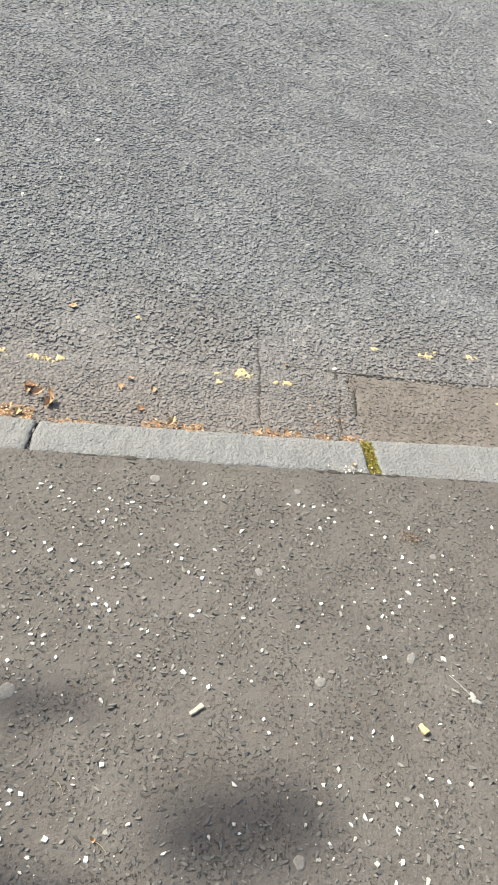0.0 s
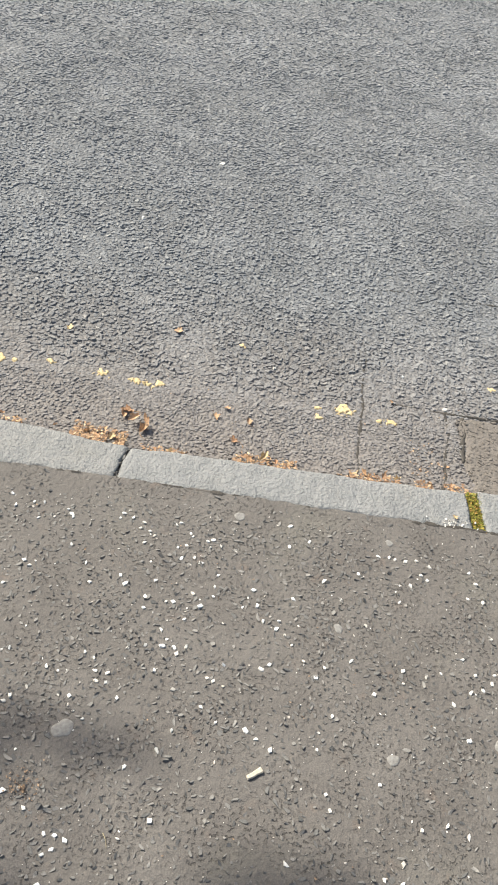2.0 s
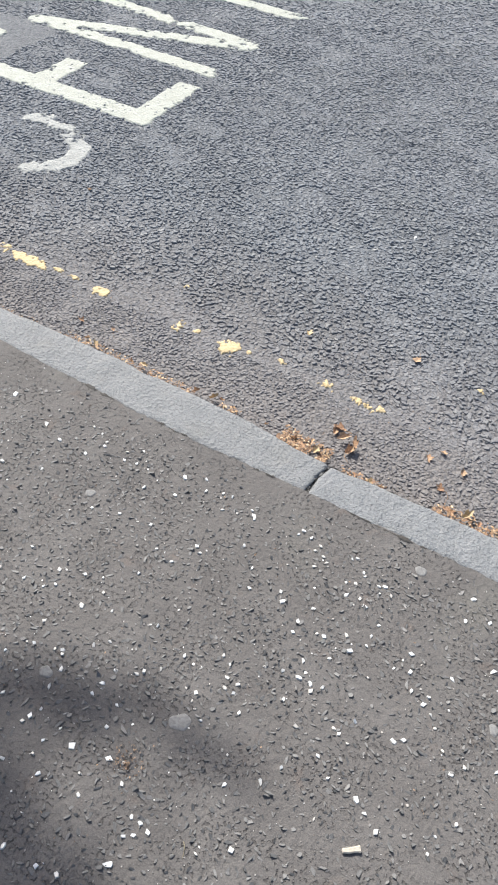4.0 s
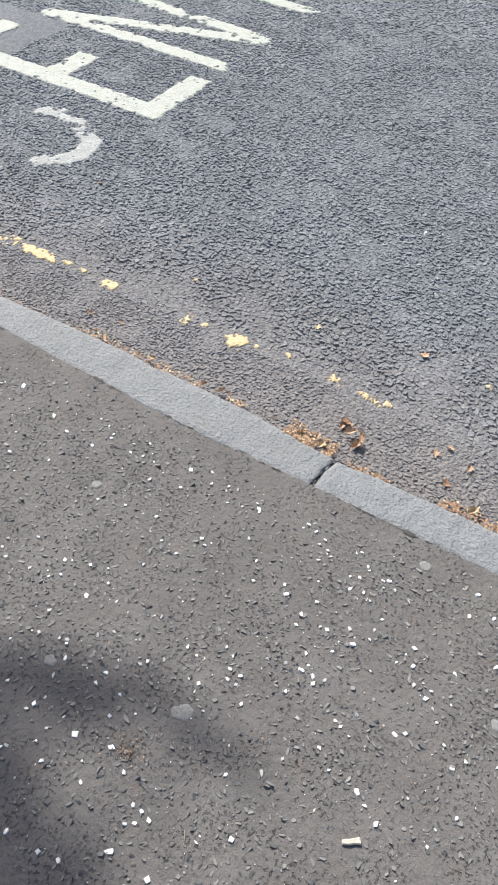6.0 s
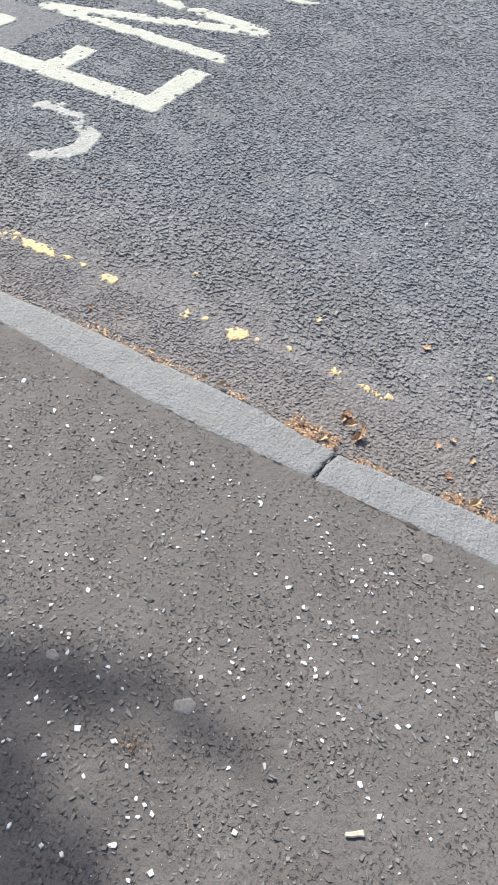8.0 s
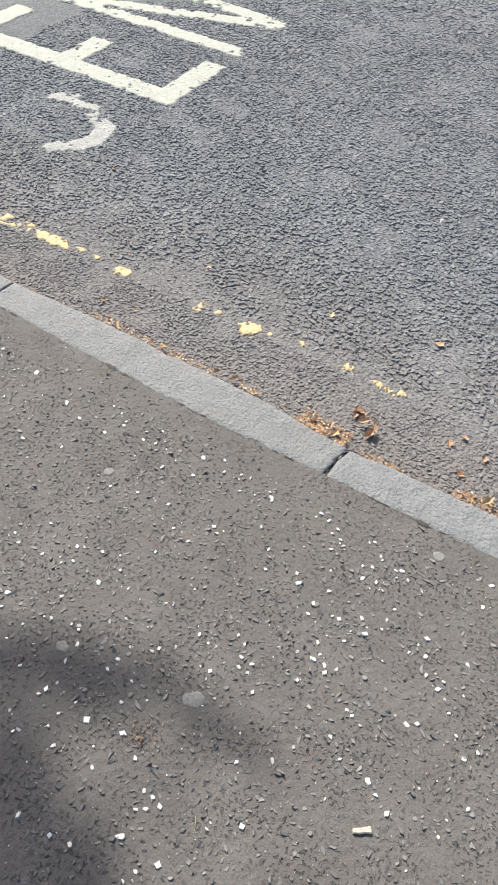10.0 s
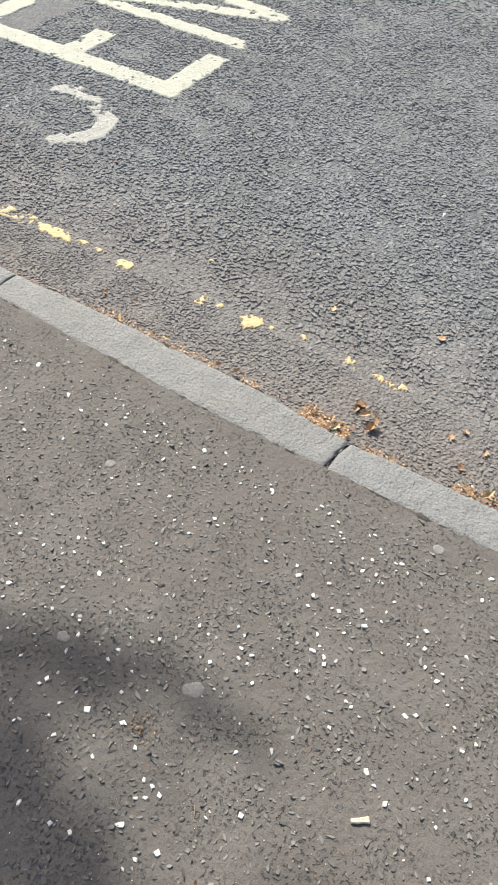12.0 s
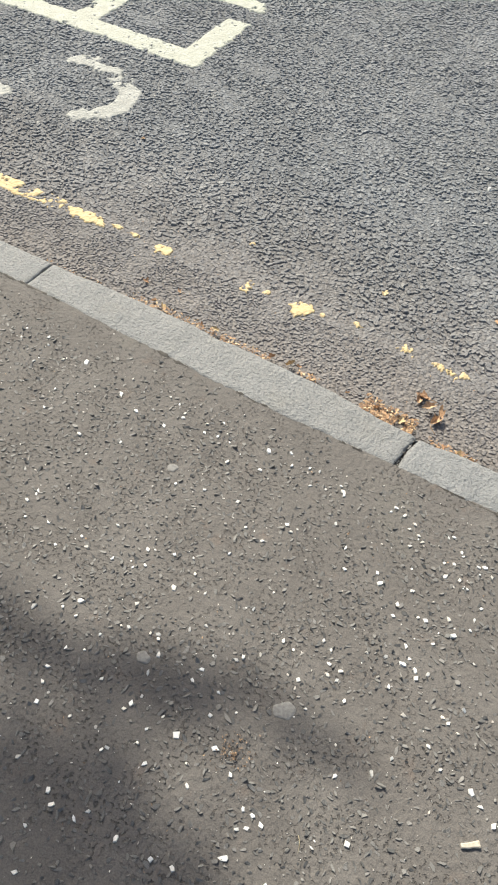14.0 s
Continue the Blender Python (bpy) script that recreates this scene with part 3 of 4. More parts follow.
JOINTS = [-5.1, -4.05, -3.1, -2.12, -1.136, 0.0, 0.93, 1.92, 2.8, 3.75, 4.7]
for i, (a, b) in enumerate(zip(JOINTS, JOINTS[1:])):
    ga = 0.017 if a == 0.93 else (0.006 if a == 0.0 else 0.003)
    gb = 0.017 if b == 0.93 else (0.005 if b == 0.0 else 0.003)
    la = 0.17 if a == 0.0 else (-0.04 if a == 0.93 else 0.02)
    lb = 0.17 if b == 0.0 else (-0.04 if b == 0.93 else 0.02)
    part("kerb_stone", kerb_stone(a + ga - (0.02 if a == 0.0 else 0), b - gb - (0.02 if b == 0.0 else 0), la, lb, 3.0 + i), kerb)
bed = part("kerb_bed", mesh_of("kerb_bed", [(-40, -0.004, -0.03), (40, -0.004, -0.03), (40, 0.11, -0.046), (-40, 0.11, -0.046)], [(0, 1, 2, 3)], SOIL), kerb)
for x0, x1 in ((-40, -5.103), (4.703, 40)):
    na, fa = float(kerb_near(x0)), float(kerb_far(x0))
    row = [(na, -0.24), (na, 0.0), (fa - 0.006, 0.0), (fa, -0.01), (fa, -0.24)]
    verts = [(x, y, z) for x in (x0, x1) for y, z in row]
    part("kerb_run", mesh_of("kerb_run", verts, [(k, k + 5, k + 6, k + 1) for k in range(4)] + [(0, 1, 2, 3, 4), (9, 8, 7, 6, 5)], KERB), kerb)

# crumbled mortar and grit packed into the open joint
joint = [(-0.042, -0.008, -0.006), (-0.002, -0.008, -0.006), (0.02, 0.108, -0.011), (-0.02, 0.108, -0.011)]
part("joint_grit", mesh_of("joint_grit", joint, [(0, 1, 2, 3)], SOIL), kerb)
t = rng.random(70)
grit = np.stack([-0.02 + 0.02 * t + rng.uniform(-0.008, 0.006, 70), 0.105 * t - 0.004], 1)
part("joint_stones", lumps("joint_stones", grit, 0.0014 + 0.0034 * rng.random(70) ** 2, 0.002 + 0.005 * rng.random(70), np.full(70, -0.009), DARK, 5, 1.8, 0.7), kerb)["kind"] = "stuff"

# ---- road markings ----


def stroke_mark(label, strokes, width, wear, material, seed, square=False):
    """A thermoplastic letter laid on the road from straight strokes, frayed at its edges and worn in places."""
    xs = [q[0] for s in strokes for q in s]
    ys = [q[1] for s in strokes for q in s]

    def keep(x, y):
        d = np.full(x.shape, 9.0)
        for a, b in strokes:
            d = np.minimum(d, to_bar(x, y, a, b, width) if square else to_segment(x, y, a, b))
        edge = width / 2 - 0.018 * vnoise(x, y, 38, seed) * (0.4 + wear) + 0.004
        hole = 0.6 * vnoise(x, y, 30, seed + 1) + 0.4 * vnoise(x, y, 95, seed + 2)
        large = vnoise(x, y, 5, seed + 3)
        return (d < edge) & (hole > wear * (0.35 + 0.9 * large) * (0.6 + 0.8 * d / (width / 2)) * 0.75)

    made = sheets("paint_piece", min(xs) - width, max(xs) + width, min(ys) - width, max(ys) + width, 0.005, keep, road_z, material, 0.0058, 0.0008, 6)
    letter = tagged(empty("road_letter"), label, "road marking", "letters painted on the road")
    for me in made:
        part("paint_piece", me, letter)


stroke_mark("white painted letter E on the asphalt road, worn edges", [((-1.468, 1.52), (-2.71, 1.52)), ((-1.53, 1.47), (-1.536, 1.95)), ((-2.1, 1.52), (-2.105, 1.835)), ((-2.645, 1.47), (-2.65, 1.905))], 0.128, 0.28, PAINT, 30, True)
stroke_mark("white painted letter N on the asphalt road, scuffed", [((-1.515, 2.135), (-2.6, 2.14)), ((-2.6, 2.14), (-1.55, 2.545)), ((-1.54, 2.585), (-2.6, 2.63))], 0.115, 0.5, PAINT, 31)
stroke_mark("white painted stem of a letter T on the road", [((-1.53, 3.14), (-2.66, 3.14))], 0.125, 0.5, PAINT, 32)
BOWL = [(-1.885, 1.225), (-1.85, 1.262), (-1.735, 1.245), (-1.622, 1.19), (-1.555, 1.125), (-1.535, 1.04), (-1.57, 0.94), (-1.63, 0.903)]
stroke_mark("badly worn white painted letter bowl on the road", list(zip(BOWL, BOWL[1:])) + [((-1.97, 0.87), (-2.1, 0.87))], 0.1, 0.5, WORN, 35)

yellow_line = tagged(empty("yellow_line", (0, 0.42, -0.05)), "yellow no-waiting line worn down to scattered flakes", "road marking")


def flake(name, x, y, hx, hy, seed, wear=0.42):
    def keep(cx, cy):
        d = np.hypot((cx - x) / hx, (cy - y) / hy)
        n = 0.55 * vnoise(cx, cy, 105, seed) + 0.45 * vnoise(cx, cy, 210, seed + 1)
        return (d < 0.5 + 0.8 * vnoise(cx, cy, 80, seed + 2)) & (n > wear * (0.55 + 0.75 * d))

    made = sheets(name, x - hx * 1.4, x + hx * 1.4, y - hy * 1.4, y + hy * 1.4, 0.0026, keep, road_z, YELLOW, 0.0046)
    for me in made[:6]:
        me.transform(Matrix.Translation((0, -0.42, 0.05)))
        part("paint_flake", me, yellow_line)


FLAKES = [(-1.245, 0.424, 0.075, 0.022), (-1.125, 0.436, 0.022, 0.01), (-1.058, 0.432, 0.02, 0.011), (-0.94, 0.42, 0.03, 0.02),
          (-0.64, 0.415, 0.026, 0.024), (-0.585, 0.425, 0.014, 0.010), (-0.465, 0.411, 0.032, 0.03), (-0.403, 0.426, 0.01, 0.008),
          (-0.302, 0.445, 0.02, 0.01), (-0.145, 0.428, 0.028, 0.017), (-0.04, 0.412, 0.024, 0.015), (-0.002, 0.411, 0.024, 0.015),
          (0.03, 0.42, 0.016, 0.011), (0.51, 0.422, 0.016, 0.009), (0.512, 0.386, 0.016, 0.014), (0.592, 0.428, 0.032, 0.026),
          (0.703, 0.404, 0.012, 0.014), (0.738, 0.403, 0.022, 0.018)]
SPLASHES = [(0.262, 0.66, 0.02, 0.011), (0.225, 0.628, 0.012, 0.006), (1.285, 0.625, 0.042, 0.022), (1.325, 0.655, 0.012, 0.01), (1.094, 0.634, 0.02, 0.013),
            (1.462, 0.646, 0.04, 0.015), (1.49, 0.408, 0.025, 0.02), (-0.73, 0.6, 0.014, 0.01)]
for i, (x, y, hx, hy) in enumerate(FLAKES):
    flake("paint_flake", x, y, hx * 1.15, hy * 1.2, 40 + i, 0.13 if hx > 0.028 and x < 0 else 0.42)
for i, (x, y, hx, hy) in enumerate(SPLASHES):
    flake("paint_flake", x, y, hx, hy * 1.2, 70 + i, 0.46)


def long_yellow():
    def keep(x, y):
        d = np.abs(y - 0.427 + 0.006 * vnoise(x, y, 9, 91)) / 0.036
        n = 0.5 * vnoise(x, y, 40, 92) + 0.5 * vnoise(x, y, 110, 93)
        fade = np.clip((x + 1.75) / 0.45, 0, 1)
        return (d < 0.75 + 0.4 * vnoise(x, y, 35, 94)) & (n > 0.2 + 0.32 * fade)

    made = sheets("paint_run", -3.2, -1.33, 0.37, 0.48, 0.004, keep, road_z, YELLOW, 0.0048)
    for me in made:
        me.transform(Matrix.Translation((0, -0.42, 0.05)))
        part("paint_run", me, yellow_line, "longer worn run of yellow paint")


long_yellow()

# ---- leaves and litter ----


def leaf_mesh(name, size, curl, fold, seed, material, lobes=5):
    """A dry lobed leaf: outline of pointed lobes, cupped and folded along its midrib."""
    r = random.Random(seed)
    n, rings = 30, 3
    verts, faces = [(0, 0, 0)], []
    wob = [r.uniform(0.8, 1.15) for _ in range(n)]
    tilt, twist = r.uniform(0, 6.28), r.uniform(-1, 1)
    for k in range(1, rings + 1):
        for i in range(n):
            a = i / n * 2 * math.pi
            lobe = 0.62 + 0.38 * abs(math.cos(a * lobes / 2)) ** 1.3
            tail = 0.6 + 0.4 * (1 + math.cos(a)) / 2
            rad = size * 0.5 * (k / rings) * ((lobe * tail * wob[i]) if k == rings else (0.8 + 0.2 * lobe) * tail)
            x, y = rad * math.cos(a), rad * math.sin(a) * 0.85
            q = math.hypot(x, y) / size * 2
            z = curl * size * q ** 2 * (0.7 + 0.5 * math.cos(2 * a + tilt)) + fold * abs(y) + 0.05 * size * twist * math.sin(3 * a + tilt) * q + 0.025 * size * math.cos(9 * a) * q
            verts.append((x, y, z))
    for i in range(n):
        faces.append((0, 1 + i, 1 + (i + 1) % n))
        for k in range(rings - 1):
            a, b = 1 + k * n, 1 + (k + 1) * n
            faces.append((a + i, b + i, b + (i + 1) % n, a + (i + 1) % n))
    low = min(v[2] for v in verts)
    return mesh_of(name, [(x, y, z - low) for x, y, z in verts], faces, material)


def stalk_mesh(size, bend):
    pts = [(-0.3 * size - 0.1 * size * k, bend * size * 0.05 * k * k, 0.02 * size * k + 0.05 * size) for k in range(5)]
    w = 0.018 * size
    verts, faces = [], []
    for x, y, z in pts:
        verts += [(x, y - w, z), (x, y + w, z), (x, y, z + 1.7 * w)]
    for k in range(4):
        for j in range(3):
            faces.append((3 * k + j, 3 * k + (j + 1) % 3, 3 * k + 3 + (j + 1) % 3, 3 * k + 3 + j))
    return mesh_of("stalk", verts, faces, LITTER)


def leaf(x, y, size, label, seed, lift=0.003, material=None, ground_z=None, group="dry leaves in the channel", roll=0.0, narrow=1.0):
    r = random.Random(seed)
    z = (float(road_z(y)) if ground_z is None else ground_z) + lift
    me = leaf_mesh("dry_leaf", size, r.uniform(0.12, 0.4) + 0.5 * roll, r.uniform(0.05, 0.3) + roll, seed, material or LEAF)
    ob = tagged(new("dry_leaf", me), label, "leaf", group)
    ob.matrix_world = pose(x, y, z, r.uniform(-14, 14), r.uniform(-14, 14), r.uniform(0, 360)) @ Matrix.Diagonal((1, narrow, 1, 1))
    if size > 0.03:
        part("stalk", stalk_mesh(size, r.uniform(-1, 1)), ob)
    return ob


BROWN, CURL, PALE = "curled dry brown leaf lying on the road", "crumpled russet leaf heaped beside the kerb", "small pale yellow-brown leaf against the kerb"
LEAVES = [(0.052, 0.681, 0.042), (-0.034, 0.282, 0.055), (-0.012, 0.252, 0.055), (0.014, 0.216, 0.058), (0.022, 0.236, 0.042), (-0.045, 0.262, 0.04),
          (0.208, 0.318, 0.034), (0.243, 0.356, 0.028), (0.308, 0.314, 0.032), (0.272, 0.23, 0.038), (-0.9, 0.265, 0.026), (-0.797, 0.281, 0.02),
          (-1.344, 0.9, 0.024), (0.745, 0.496, 0.022), (0.893, 0.255, 0.018)]
for i, (x, y, s) in enumerate(LEAVES):
    leaf(x, y, s, CURL if -0.06 < x < 0.03 and y < 0.3 else BROWN, 100 + i, 0.0055 + (0.012 if i in (2, 4) else 0), roll=0.12, narrow=0.62 if 0 < i < 6 else 0.9)
CHANNEL = [(-0.10, 0.16, 0.045), (-0.06, 0.168, 0.05), (-0.128, 0.172, 0.036), (-0.082, 0.19, 0.03), (0.105, 0.147, 0.038), (0.06, 0.145, 0.025), (0.31, 0.165, 0.045), (0.355, 0.168, 0.05),
           (0.394, 0.16, 0.03), (-0.214, 0.16, 0.024), (-0.392, 0.165, 0.04), (-0.44, 0.16, 0.034), (-0.365, 0.172, 0.03), (-0.62, 0.162, 0.036), (-0.665, 0.158, 0.028),
           (-0.825, 0.165, 0.035), (-0.79, 0.158, 0.04), (0.64, 0.16, 0.03), (0.695, 0.162, 0.04), (0.73, 0.155, 0.035), (0.83, 0.15, 0.03), (0.885, 0.15, 0.035)]
for i, (x, y, s) in enumerate(CHANNEL):
    pale = i % 3 == 1
    leaf(x, y - 0.006 + float(kerb_far(x)) - 0.112, s, PALE if pale else CURL, 200 + i, 0.014 + 0.006 * (i % 2), PALE_LEAF if pale else LEAF, roll=0.15, narrow=0.55)
leaf(-0.285, 0.609, 0.03, "pale torn leaf lying on the road", 301, 0.004, PALE_LEAF)
leaf(0.865, 0.028, 0.022, "small pale leaf fragment lying on the kerb", 300, 0.003, PALE_LEAF, 0.001, "leaf fragments")


def flakes_mesh(name, xy, z, size, material, rise=0.5):
    """Crumbled plant bits: small curled slivers, each bent along its middle."""
    verts, faces = [], []
    for (x, y), zz, s in zip(xy, z, size):
        a, up, w = rng.random() * 6.283, rng.uniform(-rise, rise), rng.uniform(0.25, 0.6)
        c, d = math.cos(a), math.sin(a)
        k = len(verts)
        for u, v, h in ((-0.5, 0, 0.1), (-0.1, w / 2, 0.3), (0.1, -w / 2, 0.25), (0.5, 0.05, 0.1 + abs(up))):
            verts.append((x + s * (u * c - v * d), y + s * (u * d + v * c), zz + s * h * 0.8))
        faces += [(k, k + 2, k + 1), (k + 1, k + 2, k + 3)]
    return mesh_of(name, verts, faces, material)


def litter_run(x0, x1, y0, y1, count, size, label):
    xy = np.stack([rng.uniform(x0, x1, count), y0 + (y1 - y0) * rng.random(count) ** 1.3], 1)
    keep = vnoise(xy[:, 0], xy[:, 1] * 0.3, 22, 51) > 0.36
    xy, count = xy[keep], int(keep.sum())
    z = road_z(xy[:, 1]) + 0.003 + np.clip(0.036 * (1 - (xy[:, 1] - 0.112) / 0.06), 0, 1) * (0.35 + 0.65 * rng.random(count)) + 0.006 * rng.random(count)
    xy[:, 1] += kerb_far(xy[:, 0]) - 0.112
    me = flakes_mesh("leaf_litter", xy, z, size * (0.4 + rng.random(count)), LITTER)
    tagged(new("leaf_litter", me), label, "leaf litter", "litter along the kerb", "stuff")


litter_run(-0.17, -0.02, 0.117, 0.2, 620, 0.0105, "heap of crumbled russet leaf litter against the kerb")
litter_run(-0.9, -0.3, 0.117, 0.165, 420, 0.010, "thin line of dry leaf crumbs along the kerb")
litter_run(-1.2, -0.9, 0.117, 0.14, 60, 0.007, "a few dry leaf crumbs along the kerb")
litter_run(0.02, 0.15, 0.117, 0.155, 90, 0.010, "dry leaf crumbs beside the kerb joint")
litter_run(0.26, 0.45, 0.117, 0.18, 240, 0.011, "yellow-brown leaf litter against the kerb")
litter_run(0.45, 0.62, 0.117, 0.14, 60, 0.008, "a few dry leaf crumbs along the kerb")
litter_run(0.6, 0.93, 0.117, 0.17, 340, 0.011, "russet leaf litter gathered against the kerb")
litter_run(0.74, 0.9, 0.19, 0.33, 110, 0.006, "orange leaf crumbs spread on the road")
litter_run(-1.1, 1.0, 0.17, 0.5, 160, 0.005, "scattered tiny leaf crumbs in the channel")


def moss_tuft(name, label, x0, x1, y0, y1, z0, count, size, material, round_=False):
    xy = np.stack([rng.uniform(x0, x1, count), rng.uniform(y0, y1, count)], 1)
    if round_:
        a, q = rng.random(count) * 6.283, np.abs(rng.normal(0, 0.45, count))
        xy = np.stack([(x0 + x1) / 2 + (x1 - x0) / 2 * q * np.cos(a), (y0 + y1) / 2 + (y1 - y0) / 2 * q * np.sin(a)], 1)
    z = z0 + rng.random(count) * 0.004
    me = flakes_mesh(name, xy, z, size * (0.5 + rng.random(count)), material, 1.4)
    tagged(new(name, me), label, "moss", kind="stuff")


moss_tuft("moss", "green and yellow moss filling a kerb joint", 0.912, 0.948, -0.008, 0.128, -0.008, 1600, 0.006, MOSS)
moss_bed = [(0.90, -0.006, -0.009), (0.955, -0.006, -0.009), (0.955, 0.122, -0.013), (0.90, 0.122, -0.013)]
part("joint_fill", mesh_of("joint_fill", moss_bed, [(0, 1, 2, 3)], DRY_MOSS), kerb)
# brown flake clusters; one of them stands in for dark pits in the surface
moss_tuft("dry_moss", "small tuft of brown flakes on the pavement", -0.085, 0.03, -0.8, -0.7, 0.0002, 110, 0.005, DRY_MOSS, True)
moss_tuft("dry_moss", "thin scatter of brown flakes on the pavement", 0.92, 1.02, -0.26, -0.19, 0.0004, 120, 0.005, DRY_MOSS, True)
moss_tuft("dry_moss", "orange-brown crumbs lying on the pavement", -1.2, 1.3, -1.15, -0.05, 0.0006, 190, 0.005, DRY_MOSS)

# ---- small things on the pavement ----


def blob_mesh(name, r, squash, thick, seed, material, ragged=0.15):
    k, n = random.Random(seed), 22
    ph = [k.uniform(0, 6.28) for _ in range(4)]
    verts = [(0, 0, thick)]
    for f, z in ((0.55, thick), (0.88, thick * 0.8), (1.0, -0.0006)):
        for i in range(n):
            a = i / n * 6.2832
            q = r * f * (1 + ragged * (math.sin(2 * a + ph[0]) * 0.5 + math.sin(3 * a + ph[1]) * 0.4 + math.sin(5 * a + ph[2]) * 0.35))
            verts.append((q * math.cos(a), q * math.sin(a) * squash, z))
    faces = [(0, 1 + i, 1 + (i + 1) % n) for i in range(n)]
    for m in range(2):
        a, b = 1 + m * n, 1 + (m + 1) * n
        faces += [(a + i, b + i, b + (i + 1) % n, a + (i + 1) % n) for i in range(n)]
    return mesh_of(name, verts, faces, material, True)


for i, (x, y, r, q) in enumerate(GUMS):
    ob = tagged(new("chewing_gum", blob_mesh("chewing_gum", r, q, 0.0008, 400 + i, GUM, 0.45 if r > 0.02 else 0.16)), "flat grey trodden chewing gum on the pavement", "chewing gum", "gum spots")
    ob.matrix_world = pose(x, y, 0.001 + float(pave_z(np.array([[x, y]]))[0]), 0, 0, i * 71)

dropping = tagged(empty("bird_dropping", (1.003, -0.657, 0.0008)), "dried white bird dropping with a thin tail", "bird dropping")
part("splat", blob_mesh("splat", 0.013, 0.75, 0.0022, 421, DROP, 0.8), dropping)
tail = part("tail", blob_mesh("tail", 0.031, 0.045, 0.0022, 422, DROP, 0.5), dropping)
tail.matrix_local = pose(-0.019, 0.026, 0, 0, 0, 128)


def chunk_mesh(name, lx, ly, lz, seed, material):
    """A small broken splinter: a bevelled, uneven bar."""
    k = random.Random(seed)
    verts, faces = [], []
    for i, f in enumerate((-0.5, -0.44, -0.15, 0.15, 0.44, 0.5)):
        s = 0.75 if i in (0, 5) else k.uniform(0.88, 1.08)
        w, h = ly * s * (0.85 + 0.3 * f), lz * s
        j = k.uniform(-0.05, 0.05) * ly
        for y, z in ((-0.5, 0.0), (0.5, 0.0), (0.5, 0.7), (0.3, 1.0), (-0.3, 1.0), (-0.5, 0.7)):
            verts.append((lx * f + k.uniform(-0.02, 0.02) * lx, w * y + j, h * z))
    for i in range(5):
        for j in range(6):
            faces.append((6 * i + j, 6 * i + (j + 1) % 6, 6 * i + 6 + (j + 1) % 6, 6 * i + 6 + j))
    faces += [tuple(range(5, -1, -1)), tuple(range(30, 36))]
    return mesh_of(name, verts, faces, material)


stick = tagged(new("wood_splinter", chunk_mesh("wood_splinter", 0.034, 0.0115, 0.0055, 5, WOOD)), "pale broken wood splinter on the pavement", "wood splinter")
stick.matrix_world = pose(0.383, -0.677, 0.001, 0, 0, 35)
bit = tagged(new("wood_chip", chunk_mesh("wood_chip", 0.022, 0.016, 0.006, 8, TAN)), "tan wood chip lying on the pavement", "wood chip")
bit.matrix_world = pose(0.862, -0.722, 0.001, 0, 0, -60)


def dry_stalk(label, a, b, bend, thick, tip=None):
    """A thin dry stalk, bent sideways, with or without a small bud at its end."""
    ob = tagged(empty("dry_stalk", (a[0], a[1], 0.0012)), label, "stalk", "stalks on the pavement")
    dx, dy = b[0] - a[0], b[1] - a[1]
    length = math.hypot(dx, dy)
    verts, faces, n = [], [], 7
    for i in range(n + 1):
        f = i / n
        off, w = bend * math.sin(math.pi * f), thick * (1 - 0.5 * f)
        cx, cy = dx * f - dy / length * off, dy * f + dx / length * off
        for u, v in ((-1, 0), (0, 1.0), (1, 0), (0, -0.3)):
            verts.append((cx - dy / length * u * w, cy + dx / length * u * w, w * (v + 0.6) + 0.0012 * math.sin(5 * f)))
    for i in range(n):
        faces += [(4 * i + j, 4 * i + (j + 1) % 4, 4 * i + 4 + (j + 1) % 4, 4 * i + 4 + j) for j in range(4)]
    faces += [(3, 2, 1, 0), (4 * n, 4 * n + 1, 4 * n + 2, 4 * n + 3)]
    part("stem", mesh_of("stem", verts, faces, STRAW), ob)
    if tip:
        bud = part("bud", leaf_mesh("bud", tip, 0.5, 0.7, 77, LEAF, 3), ob, "curled orange-brown bud")
        bud.matrix_local = pose(0, 0, 0.001, 0, 0, 140)


dry_stalk("thin straw-coloured dry stalk lying on the pavement", (0.126, -0.806), (0.137, -0.829), 0.002, 0.0008)
dry_stalk("thin dry stalk with an orange bud on the pavement", (0.193, -0.904), (0.216, -0.923), 0.002, 0.0009, 0.014)

crumbs = np.stack([rng.normal(0.862, 0.022, 46), rng.normal(0.008, 0.007, 46)], 1)
tagged(new("mortar_crumbs", lumps("mortar_crumbs", crumbs, 0.001 + 0.0026 * rng.random(46) ** 2, 0.0015 + 0.002 * rng.random(46), np.full(46, 0.001), GRAIN, 5, 2.0)), "pale crumbled mortar on the edge of the kerb", "mortar", kind="stuff")

# ---- white chips set in the pavement ----
def chip_mesh(i):
    """One angular chip, 10 mm across on average."""
    me = lumps("stone_chip", np.zeros((1, 2)), np.array([0.005]), np.array([0.0017]), np.zeros(1), WHITE, 4 + i % 3, 2.0, 0.8, 0.25)
    wide = [max(v.co[k] for v in me.vertices) - min(v.co[k] for v in me.vertices) for k in (0, 1)]
    me.transform(Matrix.Diagonal((0.01 / (0.5 * sum(wide)), 0.01 / (0.5 * sum(wide)), 1, 1)))
    return me


CHIP_MESHES = [chip_mesh(i) for i in range(16)]


def stone_chip(x, y, size, i):
    ob = part("stone_chip", CHIP_MESHES[i % 16], pavement)
    ob.matrix_local = pose(x, y, 0.0009 + float(pave_z(np.array([[x, y]]))[0]), 0, 0, (i * 137) % 360) @ Matrix.Diagonal((size, size, 0.8 + 0.3 * (i % 3), 1))


